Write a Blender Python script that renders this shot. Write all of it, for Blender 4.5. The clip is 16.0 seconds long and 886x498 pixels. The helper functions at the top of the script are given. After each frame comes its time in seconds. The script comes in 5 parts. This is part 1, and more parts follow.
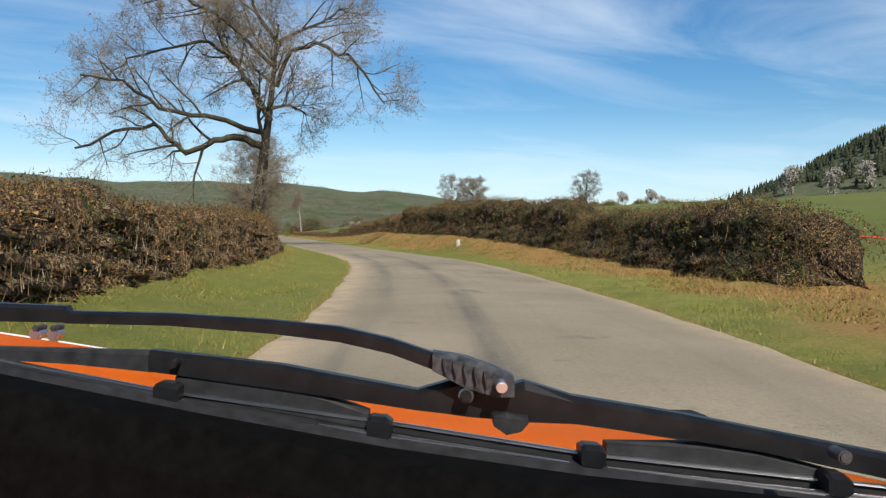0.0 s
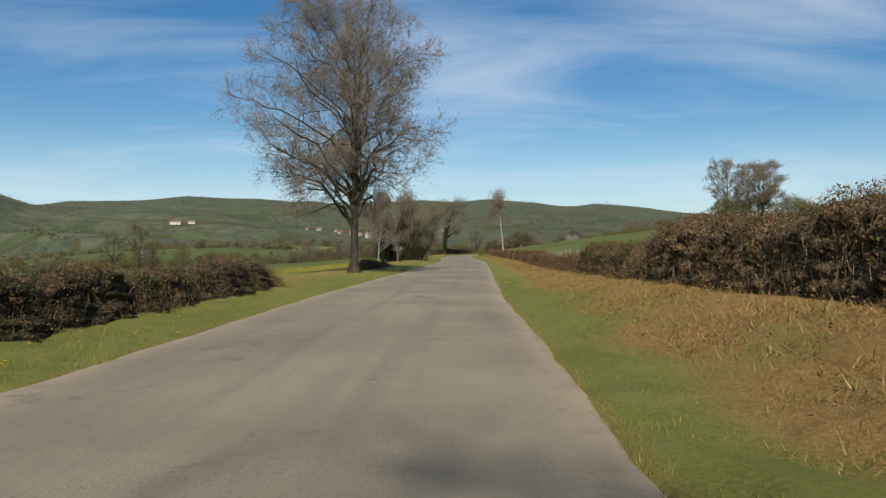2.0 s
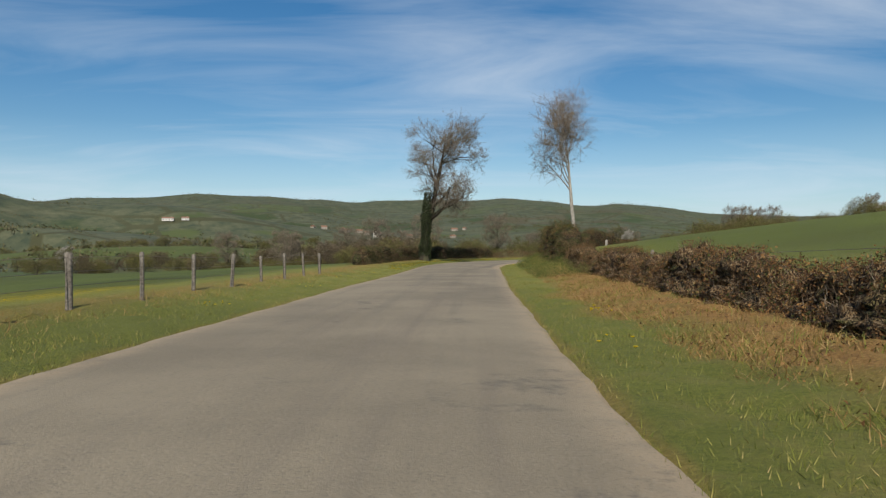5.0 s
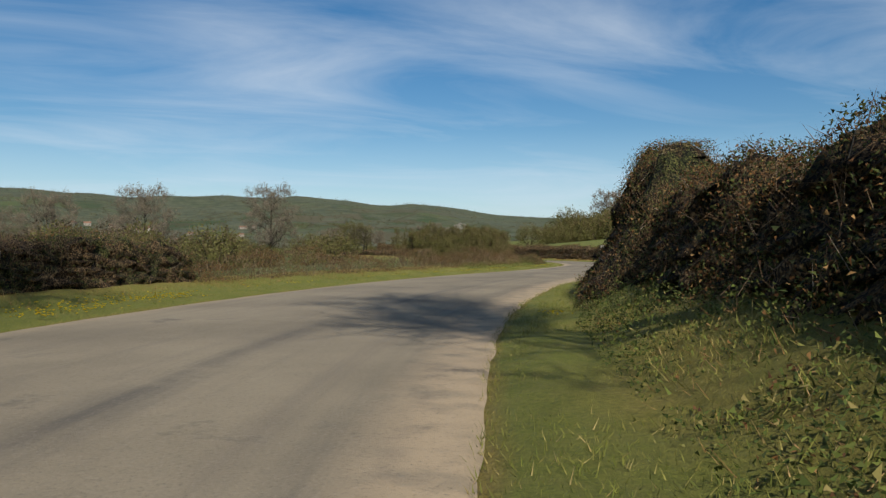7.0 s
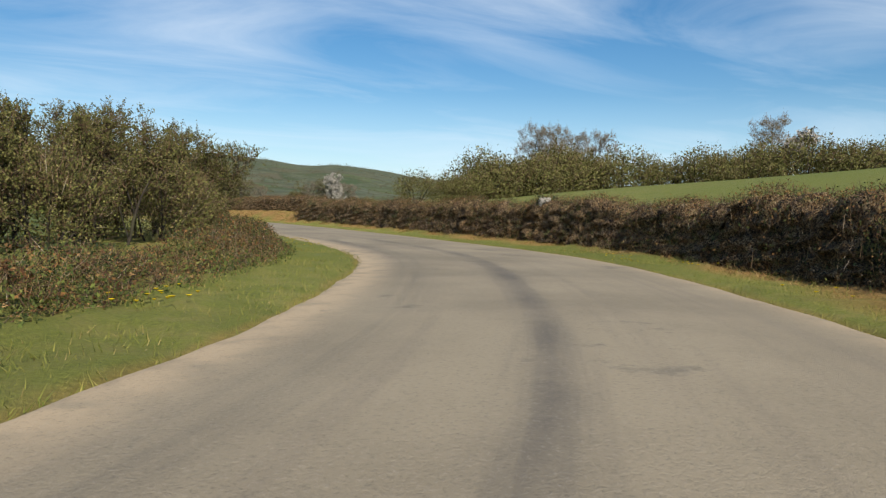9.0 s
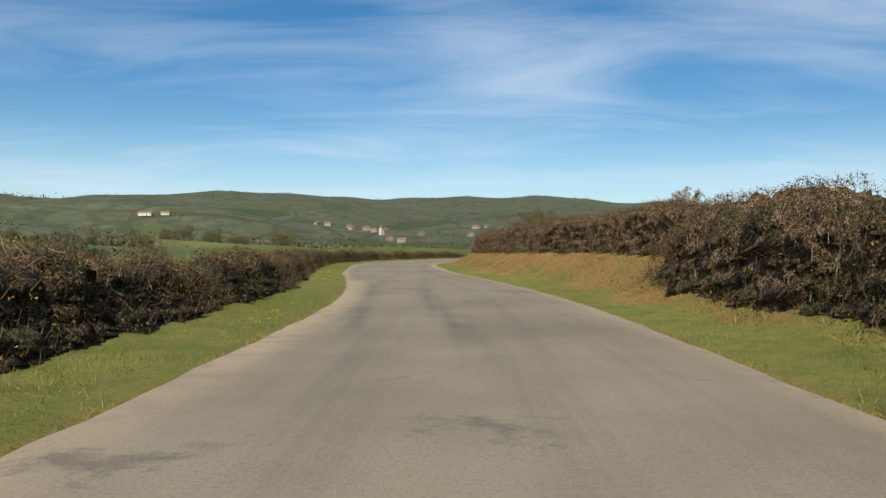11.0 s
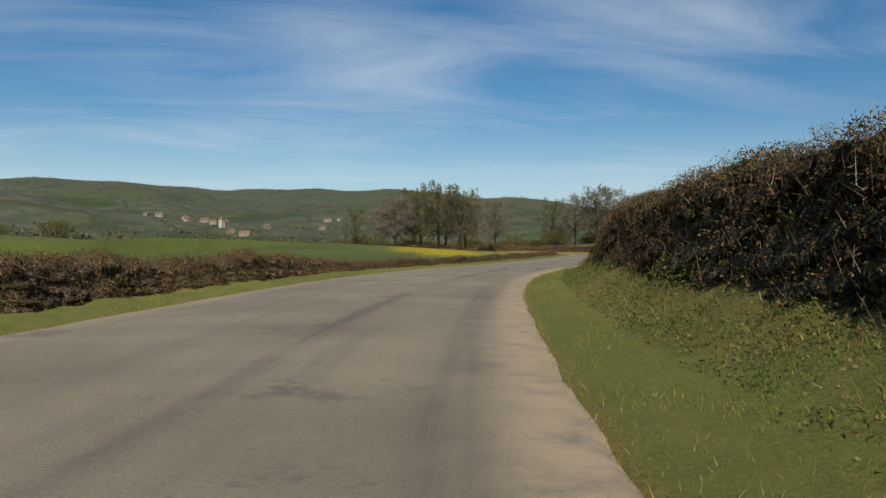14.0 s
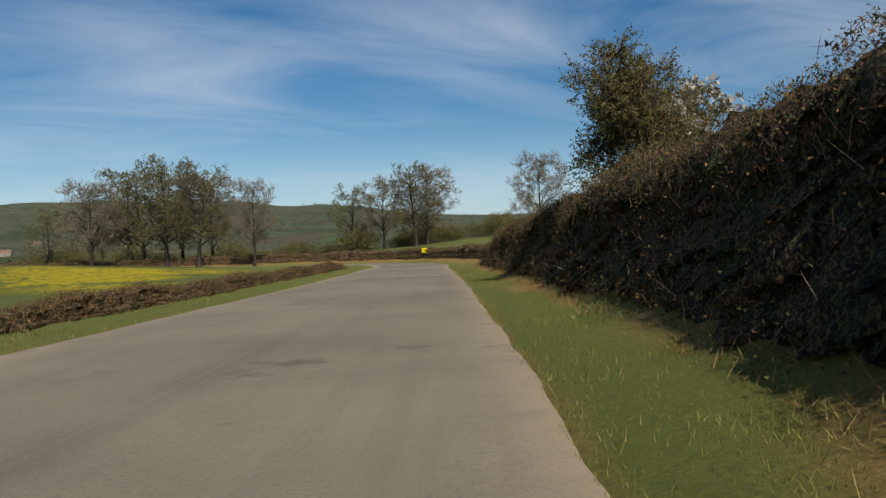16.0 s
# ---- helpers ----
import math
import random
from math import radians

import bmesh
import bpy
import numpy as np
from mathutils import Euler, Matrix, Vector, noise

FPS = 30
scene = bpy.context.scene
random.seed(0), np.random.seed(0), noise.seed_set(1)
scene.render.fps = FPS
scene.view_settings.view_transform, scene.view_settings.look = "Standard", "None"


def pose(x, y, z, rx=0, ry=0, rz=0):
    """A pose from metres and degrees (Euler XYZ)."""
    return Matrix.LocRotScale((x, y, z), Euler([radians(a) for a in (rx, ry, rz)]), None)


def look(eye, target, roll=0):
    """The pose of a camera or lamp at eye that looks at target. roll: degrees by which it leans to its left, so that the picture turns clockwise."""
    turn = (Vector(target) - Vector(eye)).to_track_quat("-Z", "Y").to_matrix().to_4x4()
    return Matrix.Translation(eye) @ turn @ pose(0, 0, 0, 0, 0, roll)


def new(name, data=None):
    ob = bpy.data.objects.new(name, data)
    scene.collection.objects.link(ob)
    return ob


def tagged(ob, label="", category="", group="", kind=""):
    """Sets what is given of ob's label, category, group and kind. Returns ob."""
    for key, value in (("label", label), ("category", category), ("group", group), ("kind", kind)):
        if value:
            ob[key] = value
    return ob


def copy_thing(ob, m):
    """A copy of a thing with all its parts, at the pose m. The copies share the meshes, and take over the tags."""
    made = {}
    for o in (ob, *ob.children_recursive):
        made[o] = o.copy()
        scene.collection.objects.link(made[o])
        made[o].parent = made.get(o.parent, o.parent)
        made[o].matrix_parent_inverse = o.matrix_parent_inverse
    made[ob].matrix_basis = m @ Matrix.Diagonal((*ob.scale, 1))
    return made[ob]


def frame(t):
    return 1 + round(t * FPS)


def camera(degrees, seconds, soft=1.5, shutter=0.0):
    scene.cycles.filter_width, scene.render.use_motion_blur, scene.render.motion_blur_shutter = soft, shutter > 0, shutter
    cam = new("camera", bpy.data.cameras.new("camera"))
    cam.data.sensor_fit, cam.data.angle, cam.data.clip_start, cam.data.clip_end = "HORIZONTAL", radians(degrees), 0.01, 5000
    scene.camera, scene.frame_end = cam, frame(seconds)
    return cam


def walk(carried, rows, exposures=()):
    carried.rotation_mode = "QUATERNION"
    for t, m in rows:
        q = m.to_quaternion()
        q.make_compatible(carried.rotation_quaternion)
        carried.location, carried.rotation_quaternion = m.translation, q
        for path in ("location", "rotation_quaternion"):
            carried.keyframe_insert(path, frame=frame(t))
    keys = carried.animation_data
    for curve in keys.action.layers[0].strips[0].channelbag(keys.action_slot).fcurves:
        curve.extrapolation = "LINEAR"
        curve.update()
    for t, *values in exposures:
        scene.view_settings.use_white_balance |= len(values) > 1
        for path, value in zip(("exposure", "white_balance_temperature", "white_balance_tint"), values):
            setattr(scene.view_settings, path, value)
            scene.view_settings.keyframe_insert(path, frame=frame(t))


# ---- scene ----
cam = camera(62.2, 16.0, soft=1.3, shutter=0.0)
CAMERA_ROWS = [
    (0.00, -16.48, -42.04, 0.90, -19.15, -1.14, -0.55),
    (0.50, -11.14, -25.55, 1.06, -13.35, -0.68, 0.03),
    (1.00, -7.96, -8.43, 1.04, -5.74, -0.21, 1.17),
    (1.50, -6.03, 8.78, 1.11, -3.51, 0.61, -0.07),
    (2.00, -4.53, 25.60, 1.26, -2.78, 0.06, 0.40),
    (2.50, -3.40, 41.90, 1.10, -2.96, 0.09, -0.53),
    (3.00, -1.86, 58.21, 1.31, -4.28, -0.01, -0.46),
    (3.50, -0.36, 74.39, 1.09, -3.50, 0.31, 0.00),
    (4.00, 1.26, 90.92, 1.07, -2.96, 0.64, -0.32),
    (4.20, 1.84, 97.56, 1.09, -3.27, -0.15, -0.11),
    (4.72, 3.12, 115.51, 1.10, -1.57, 0.10, 0.00),
    (5.25, 4.14, 133.49, 1.10, -1.61, 0.10, 0.00),
    (5.78, 5.44, 151.44, 1.10, -3.40, 0.10, 0.00),
    (6.30, 7.57, 169.29, 1.10, -6.93, 0.12, 0.03),
    (6.50, 8.57, 174.67, 1.09, -10.43, -0.80, 0.28),
    (7.00, 12.22, 187.64, 1.10, -17.50, 0.10, -0.07),
    (7.50, 17.37, 199.83, 1.12, -24.75, 0.36, 0.38),
    (8.00, 23.85, 210.90, 1.14, -31.98, 0.12, 3.54),
    (8.50, 30.61, 221.16, 1.09, -31.61, -0.87, 1.44),
    (9.00, 36.16, 230.72, 0.95, -23.24, -2.65, -1.30),
    (9.50, 39.97, 239.59, 1.08, -15.64, -2.35, -2.70),
    (9.70, 41.06, 243.08, 1.25, -12.58, -1.85, -3.40),
    (10.22, 43.10, 255.80, 1.10, -6.00, -0.90, -1.60),
    (10.75, 44.30, 268.60, 1.10, -1.00, -0.20, -0.50),
    (11.28, 44.90, 281.30, 1.10, 4.00, 0.40, -0.20),
    (11.80, 44.95, 293.84, 1.08, 8.39, 0.98, -0.26),
    (12.00, 44.35, 298.92, 1.07, 8.65, 0.76, 0.04),
    (12.50, 43.00, 311.67, 1.15, 7.06, 0.12, -1.09),
    (13.00, 42.44, 324.45, 1.16, 1.50, -0.44, -0.61),
    (13.50, 42.92, 337.24, 1.17, -3.62, -0.57, -1.20),
    (14.00, 44.61, 349.78, 1.11, -10.12, -0.26, -0.42),
    (14.50, 47.61, 361.75, 1.06, -14.46, 0.05, -0.20),
    (15.00, 51.85, 373.08, 1.06, -19.76, 0.39, 0.36),
    (15.50, 56.68, 383.75, 1.05, -23.29, -0.03, 1.74),
    (16.00, 61.65, 394.08, 1.01, -24.55, 0.08, 2.09),
]
EXPOSURE = [(0.0, 0.55), (0.5, 0.5), (1.0, 0.4), (2.0, 0.2), (3.0, 0.12), (4.0, 0.1), (6.5, 0.12), (7.0, 0.1), (8.0, 0.1), (9.0, 0.45), (9.5, 0.55), (12.0, 0.12), (13.0, 0.0), (14.5, -0.03), (16.0, -0.05)]
walk(cam, [(t, pose(x, y, z, 90 + pitch, lean, turn)) for t, x, y, z, turn, pitch, lean in CAMERA_ROWS], exposures=EXPOSURE)

# ---- sky and sun: afternoon sun behind the first straight, thin cirrus ----
SUN_TURN, SUN_HEIGHT = 176.0, 39.0
world = bpy.data.worlds.new("sky")
scene.world = world
world.use_nodes = True
wt = world.node_tree
wt.nodes.clear()


def wnode(kind, **settings):
    n = wt.nodes.new(kind)
    for key, value in settings.items():
        n.inputs[key].default_value = value
    return n


sky = wt.nodes.new("ShaderNodeTexSky")
sky.sky_type, sky.sun_disc = "NISHITA", False
sky.sun_elevation, sky.sun_rotation = radians(SUN_HEIGHT), radians(-SUN_TURN)
sky.air_density, sky.dust_density, sky.ozone_density = 1.0, 0.3, 2.0
coord = wt.nodes.new("ShaderNodeTexCoord")
sep = wt.nodes.new("ShaderNodeSeparateXYZ")
wt.links.new(coord.outputs["Generated"], sep.inputs[0])
# the cirrus lies on a flat sheet overhead: x / z, y / z
high = wnode("ShaderNodeMath", **{})
high.operation = "ADD"
high.inputs[1].default_value = 0.12
wt.links.new(sep.outputs["Z"], high.inputs[0])
flat = []
for axis in "XY":
    d = wt.nodes.new("ShaderNodeMath")
    d.operation = "DIVIDE"
    wt.links.new(sep.outputs[axis], d.inputs[0])
    wt.links.new(high.outputs[0], d.inputs[1])
    flat.append(d)
comb = wt.nodes.new("ShaderNodeCombineXYZ")
wt.links.new(flat[0].outputs[0], comb.inputs[0])
wt.links.new(flat[1].outputs[0], comb.inputs[1])
mapping = wt.nodes.new("ShaderNodeMapping")
mapping.inputs["Rotation"].default_value = (0, 0, radians(28))
mapping.inputs["Scale"].default_value = (0.62, 1.35, 1.0)
wt.links.new(comb.outputs[0], mapping.inputs[0])
wisps = wnode("ShaderNodeTexNoise", **{"Scale": 1.1, "Detail": 7.0, "Roughness": 0.58, "Distortion": 0.8})
wt.links.new(mapping.outputs[0], wisps.inputs["Vector"])
banks = wnode("ShaderNodeTexNoise", **{"Scale": 0.5, "Detail": 2.0})
wt.links.new(comb.outputs[0], banks.inputs["Vector"])
mul = wt.nodes.new("ShaderNodeMath")
mul.operation = "MULTIPLY"
wt.links.new(wisps.outputs["Fac"], mul.inputs[0])
wt.links.new(banks.outputs["Fac"], mul.inputs[1])
thin = wnode("ShaderNodeMapRange", **{"From Min": 0.20, "From Max": 0.42, "To Min": 0.0, "To Max": 0.46})
wt.links.new(mul.outputs[0], thin.inputs["Value"])
cloudy = wt.nodes.new("ShaderNodeMix")
cloudy.data_type = "RGBA"
cloudy.inputs["B"].default_value = (8.8, 9.5, 10.2, 1)
wt.links.new(thin.outputs[0], cloudy.inputs["Factor"])
clear = wnode("ShaderNodeHueSaturation", Saturation=1.38, Value=1.0)
wt.links.new(sky.outputs[0], clear.inputs["Color"])
wt.links.new(clear.outputs[0], cloudy.inputs["A"])
# the air is paler towards the horizon
low_air = wnode("ShaderNodeMapRange", **{"From Min": 0.16, "From Max": 0.0, "To Min": 0.0, "To Max": 0.55})
wt.links.new(sep.outputs["Z"], low_air.inputs["Value"])
veil = wt.nodes.new("ShaderNodeMix")
veil.data_type = "RGBA"
veil.inputs["B"].default_value = (5.6, 8.0, 10.9, 1)
wt.links.new(low_air.outputs[0], veil.inputs["Factor"])
wt.links.new(cloudy.outputs["Result"], veil.inputs["A"])
back = wnode("ShaderNodeBackground", Strength=0.078)
wt.links.new(veil.outputs["Result"], back.inputs["Color"])
wout = wt.nodes.new("ShaderNodeOutputWorld")
wt.links.new(back.outputs[0], wout.inputs[0])
sun_lamp = bpy.data.lights.new("sun", "SUN")
sun_lamp.energy, sun_lamp.angle, sun_lamp.color = 4.8, radians(0.6), (1.0, 0.93, 0.82)
sun = new("sun", sun_lamp)
a, h = radians(SUN_TURN), radians(SUN_HEIGHT)
sun.matrix_world = look((-math.sin(a) * math.cos(h) * 300, math.cos(a) * math.cos(h) * 300, math.sin(h) * 300), (0, 0, 0))

# ---- materials ----
def material(name, rough=0.85, metal=0.0):
    m = bpy.data.materials.new(name)
    m.use_nodes = True
    b = m.node_tree.nodes["Principled BSDF"]
    b.inputs["Roughness"].default_value, b.inputs["Metallic"].default_value = rough, metal
    b.inputs["Specular IOR Level"].default_value = 0.3
    return m


class Net:
    """Short hand for the nodes of one material."""

    def __init__(self, m):
        self.t = m.node_tree
        self.b = self.t.nodes["Principled BSDF"]

    def link(self, a, b):
        self.t.links.new(a, b)

    def add(self, kind, **values):
        n = self.t.nodes.new("ShaderNode" + kind)
        for key, value in values.items():
            n.inputs[key.replace("_", " ")].default_value = value
        return n

    def place(self):
        return self.add("TexCoord").outputs["Object"]

    def noise(self, scale, detail=4.0, rough=0.55, stretch=None):
        n = self.add("TexNoise", Scale=scale, Detail=detail, Roughness=rough)
        src = self.place()
        if stretch:
            mp = self.add("Mapping", Scale=stretch)
            self.link(src, mp.inputs[0])
            src = mp.outputs[0]
        self.link(src, n.inputs["Vector"])
        return n.outputs["Fac"]

    def ramp(self, fac, *stops):
        r = self.add("ValToRGB")
        e = r.color_ramp.elements
        while len(e) < len(stops):
            e.new(0.5)
        for k, (at, colour) in zip(e, stops):
            k.position, k.color = at, (*colour, 1)
        self.link(fac, r.inputs[0])
        return r.outputs[0]

    def mix(self, fac, a, b):
        n = self.add("Mix")
        n.data_type = "RGBA"
        for src, key in ((fac, "Factor"), (a, "A"), (b, "B")):
            socket = n.inputs[0] if key == "Factor" else n.inputs[6 if key == "A" else 7]
            if hasattr(src, "links"):
                self.link(src, socket)
            elif isinstance(src, tuple):
                socket.default_value = (*src, 1)
            else:
                socket.default_value = src
        return n.outputs[2]

    def step(self, fac, low, high, to=1.0):
        n = self.add("MapRange", From_Min=low, From_Max=high, To_Max=to)
        self.link(fac, n.inputs["Value"])
        return n.outputs[0]

    def times(self, a, b, kind="MULTIPLY"):
        n = self.add("Math")
        n.operation = kind
        for k, v in enumerate((a, b)):
            if hasattr(v, "links"):
                self.link(v, n.inputs[k])
            else:
                n.inputs[k].default_value = v
        return n.outputs[0]

    def attr(self, name):
        n = self.add("Attribute")
        n.attribute_name = name
        return n.outputs["Fac"]

    def island(self):
        return self.add("NewGeometry").outputs["Random Per Island"]

    def bump(self, fac, strength, distance):
        n = self.add("Bump", Strength=strength, Distance=distance)
        self.link(fac, n.inputs["Height"])
        self.link(n.outputs[0], self.b.inputs["Normal"])

    def colour(self, c):
        """The base colour, a little deeper than its swatches."""
        deep = self.add("HueSaturation", Saturation=1.05, Value=0.80)
        self.link(c, deep.inputs["Color"])
        self.link(deep.outputs[0], self.b.inputs["Base Color"])


def asphalt():
    m = material("worn_asphalt", 0.9)
    n = Net(m)
    grain = n.noise(38, 4, 0.75)
    patch = n.noise(0.3, 5, 0.6)
    # streaks drawn out along the lane by its own run and width
    lane = n.add("CombineXYZ")
    n.link(n.times(n.attr("run"), 0.07), lane.inputs[0])
    n.link(n.times(n.attr("across"), 2.2), lane.inputs[1])
    drawn = n.add("TexNoise", Scale=1.0, Detail=5.0, Roughness=0.62)
    n.link(lane.outputs[0], drawn.inputs["Vector"])
    streak = drawn.outputs["Fac"]
    base = n.ramp(patch, (0.35, (0.225, 0.190, 0.135)), (0.62, (0.315, 0.266, 0.188)))
    base = n.mix(n.step(streak, 0.50, 0.75, 0.55), base, (0.185, 0.155, 0.122))
    base = n.mix(n.times(n.attr("track"), n.times(n.step(n.noise(0.5, 5, 0.7), 0.28, 0.60), n.step(streak, 0.34, 0.58, 0.66))), base, (0.078, 0.074, 0.068))
    base = n.mix(n.times(n.attr("grit"), n.step(n.noise(2.5, 4), 0.25, 0.55)), base, (0.46, 0.36, 0.24))
    base = n.mix(n.step(n.noise(0.55, 7, 0.72), 0.60, 0.67, 0.6), base, (0.105, 0.094, 0.082))
    base = n.mix(n.step(grain, 0.55, 0.75, 0.5), base, (0.40, 0.35, 0.29))
    base = n.mix(n.step(grain, 0.46, 0.28, 0.5), base, (0.075, 0.07, 0.062))
    n.colour(base)
    n.bump(grain, 0.6, 0.015)
    return m


def soil():
    m = material("grass_and_dry_stalks", 0.95)
    n = Net(m)
    fine = n.noise(24, 8, 0.78)
    mid = n.noise(0.7, 5, 0.6)
    wide = n.noise(0.035, 3, 0.5)
    grass = n.ramp(fine, (0.3, (0.085, 0.105, 0.018)), (0.52, (0.215, 0.230, 0.045)), (0.75, (0.36, 0.34, 0.10)))
    grass = n.mix(n.step(n.noise(2.6, 5, 0.65), 0.44, 0.62, 0.55), grass, (0.33, 0.27, 0.095))
    grass = n.mix(n.step(n.noise(0.9, 4, 0.6), 0.48, 0.64, 0.5), grass, (0.11, 0.135, 0.024))
    lush = n.ramp(fine, (0.3, (0.085, 0.105, 0.018)), (0.7, (0.215, 0.225, 0.048)))
    grass = n.mix(n.step(wide, 0.42, 0.6), grass, lush)
    dry = n.ramp(fine, (0.28, (0.12, 0.070, 0.025)), (0.5, (0.35, 0.200, 0.070)), (0.72, (0.56, 0.38, 0.16)))
    dry = n.mix(n.step(n.noise(3.1, 5, 0.7), 0.52, 0.68, 0.6), dry, (0.16, 0.085, 0.032))
    dry = n.mix(n.step(mid, 0.50, 0.68, 0.6), dry, grass)
    near = n.mix(n.times(n.attr("dry"), n.step(mid, 0.15, 0.42)), grass, dry)
    gold = n.times(n.step(n.noise(2.2, 6, 0.75), 0.42, 0.58), n.step(n.noise(0.11, 3), 0.40, 0.56))
    near = n.mix(n.attr("pasture"), near, n.mix(n.step(n.noise(0.07, 5, 0.65), 0.35, 0.65), n.mix(fine, (0.042, 0.058, 0.013), (0.085, 0.104, 0.026)), n.mix(fine, (0.080, 0.108, 0.020), (0.135, 0.165, 0.038))))
    near = n.mix(n.times(n.attr("gold"), gold), near, (0.50, 0.38, 0.012))
    # the far country: a patchwork of meadows, young corn, ploughland and brown woods
    cell = n.add("TexVoronoi", Scale=0.0062)
    n.link(n.place(), cell.inputs["Vector"])
    shade = n.add("SeparateColor")
    n.link(cell.outputs["Color"], shade.inputs[0])
    fields = n.ramp(shade.outputs[0], (0.0, (0.050, 0.070, 0.024)), (0.25, (0.085, 0.108, 0.036)), (0.42, (0.100, 0.086, 0.046)), (0.60, (0.044, 0.070, 0.022)), (0.75, (0.090, 0.080, 0.042)), (0.90, (0.070, 0.095, 0.030)))
    fields.node.color_ramp.interpolation = "CONSTANT"
    # the woods' tones are lifted and cooled a little, painting in distance haze
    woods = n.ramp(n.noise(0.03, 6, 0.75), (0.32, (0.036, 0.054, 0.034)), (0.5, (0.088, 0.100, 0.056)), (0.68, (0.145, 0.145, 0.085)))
    far = n.mix(n.step(n.noise(0.0045, 5, 0.65), 0.46, 0.52), fields, woods)
    edge = n.add("TexVoronoi", Scale=0.0062)
    edge.feature = "DISTANCE_TO_EDGE"
    n.link(n.place(), edge.inputs["Vector"])
    far = n.mix(n.step(edge.outputs["Distance"], 0.030, 0.018), far, (0.065, 0.066, 0.030))
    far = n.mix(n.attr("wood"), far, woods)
    n.colour(n.mix(n.attr("far"), near, far))
    n.bump(fine, 0.8, 0.05)
    return m


def islands(name, *stops, rough=0.85):
    """A material for many small pieces in one mesh: each takes its own shade from a range of colours."""
    m = material(name, rough)
    n = Net(m)
    c = n.ramp(n.island(), *stops)
    n.colour(n.mix(n.step(n.noise(14, 3), 0.35, 0.7, 0.3), c, (0.04, 0.032, 0.02)))
    return m


def bark(name, dark, light, moss=0.0):
    m = material(name, 0.95)
    n = Net(m)
    ridges = n.noise(9, 5, 0.65, (1.0, 1.0, 0.22))
    c = n.ramp(ridges, (0.35, dark), (0.65, light))
    c = n.mix(n.step(n.noise(1.3, 4), 0.5, 0.72, moss), c, (0.13, 0.15, 0.05))
    n.colour(c)
    n.bump(ridges, 0.8, 0.03)
    return m


ASPHALT, SOIL = asphalt(), soil()
TWIG = islands("hedge_twigs", (0.0, (0.032, 0.019, 0.011)), (0.35, (0.085, 0.050, 0.026)), (0.7, (0.160, 0.098, 0.050)), (0.92, (0.26, 0.18, 0.105)), (1.0, (0.44, 0.36, 0.27)))
RUSSET = islands("dead_beech_leaves", (0.0, (0.050, 0.022, 0.009)), (0.4, (0.140, 0.064, 0.023)), (0.75, (0.26, 0.135, 0.048)), (1.0, (0.36, 0.23, 0.10)))
GREEN = islands("hedge_leaves", (0.0, (0.016, 0.027, 0.007)), (0.45, (0.042, 0.060, 0.014)), (0.8, (0.090, 0.110, 0.024)), (1.0, (0.17, 0.175, 0.048)))
STEM = islands("cut_hedge_stems", (0.0, (0.07, 0.042, 0.024)), (0.6, (0.19, 0.125, 0.070)), (0.9, (0.33, 0.25, 0.16)), (1.0, (0.48, 0.41, 0.31)))
BLADE = islands("grass_blades", (0.0, (0.095, 0.120, 0.020)), (0.5, (0.205, 0.215, 0.042)), (0.8, (0.31, 0.28, 0.080)), (1.0, (0.46, 0.35, 0.15)))
STALK = islands("dry_stalks", (0.0, (0.17, 0.090, 0.034)), (0.5, (0.37, 0.210, 0.075)), (1.0, (0.58, 0.40, 0.19)))
PETAL = islands("dandelion_petals", (0.0, (0.72, 0.50, 0.01)), (1.0, (0.85, 0.66, 0.03)), rough=0.7)
BARK = bark("grey_bark", (0.018, 0.014, 0.011), (0.074, 0.061, 0.046), 0.35)
PALE_BARK = bark("pale_bark", (0.20, 0.18, 0.15), (0.46, 0.43, 0.38))
SPRAY = islands("bare_twigs", (0.0, (0.12, 0.095, 0.070)), (0.6, (0.23, 0.185, 0.14)), (1.0, (0.36, 0.30, 0.24)))
BUD = islands("opening_buds", (0.0, (0.16, 0.13, 0.085)), (0.5, (0.24, 0.205, 0.14)), (1.0, (0.33, 0.295, 0.20)))
LEAF = islands("spring_leaves", (0.0, (0.085, 0.090, 0.026)), (0.6, (0.155, 0.155, 0.042)), (1.0, (0.23, 0.215, 0.075)))
YOUNG = islands("young_leaves", (0.0, (0.058, 0.064, 0.017)), (0.5, (0.125, 0.128, 0.033)), (0.85, (0.195, 0.185, 0.055)), (1.0, (0.26, 0.225, 0.09)))
NETTLE = islands("nettles_and_brambles", (0.0, (0.035, 0.055, 0.010)), (0.5, (0.085, 0.115, 0.022)), (0.85, (0.16, 0.185, 0.040)), (1.0, (0.30, 0.24, 0.09)))
SCRUB = islands("leafless_scrub", (0.0, (0.060, 0.048, 0.026)), (0.6, (0.105, 0.085, 0.048)), (1.0, (0.165, 0.140, 0.078)))
IVY = islands("ivy_leaves", (0.0, (0.010, 0.018, 0.006)), (0.6, (0.026, 0.042, 0.011)), (1.0, (0.062, 0.080, 0.024)), rough=0.6)
BLOOM = islands("white_blossom", (0.0, (0.34, 0.31, 0.26)), (1.0, (0.60, 0.57, 0.52)))
FAR_TREES = islands("distant_trees", (0.0, (0.085, 0.095, 0.045)), (0.35, (0.125, 0.118, 0.062)), (0.7, (0.170, 0.145, 0.085)), (1.0, (0.125, 0.150, 0.055)))
FIR = islands("dark_firs", (0.0, (0.012, 0.020, 0.010)), (1.0, (0.035, 0.048, 0.020)))


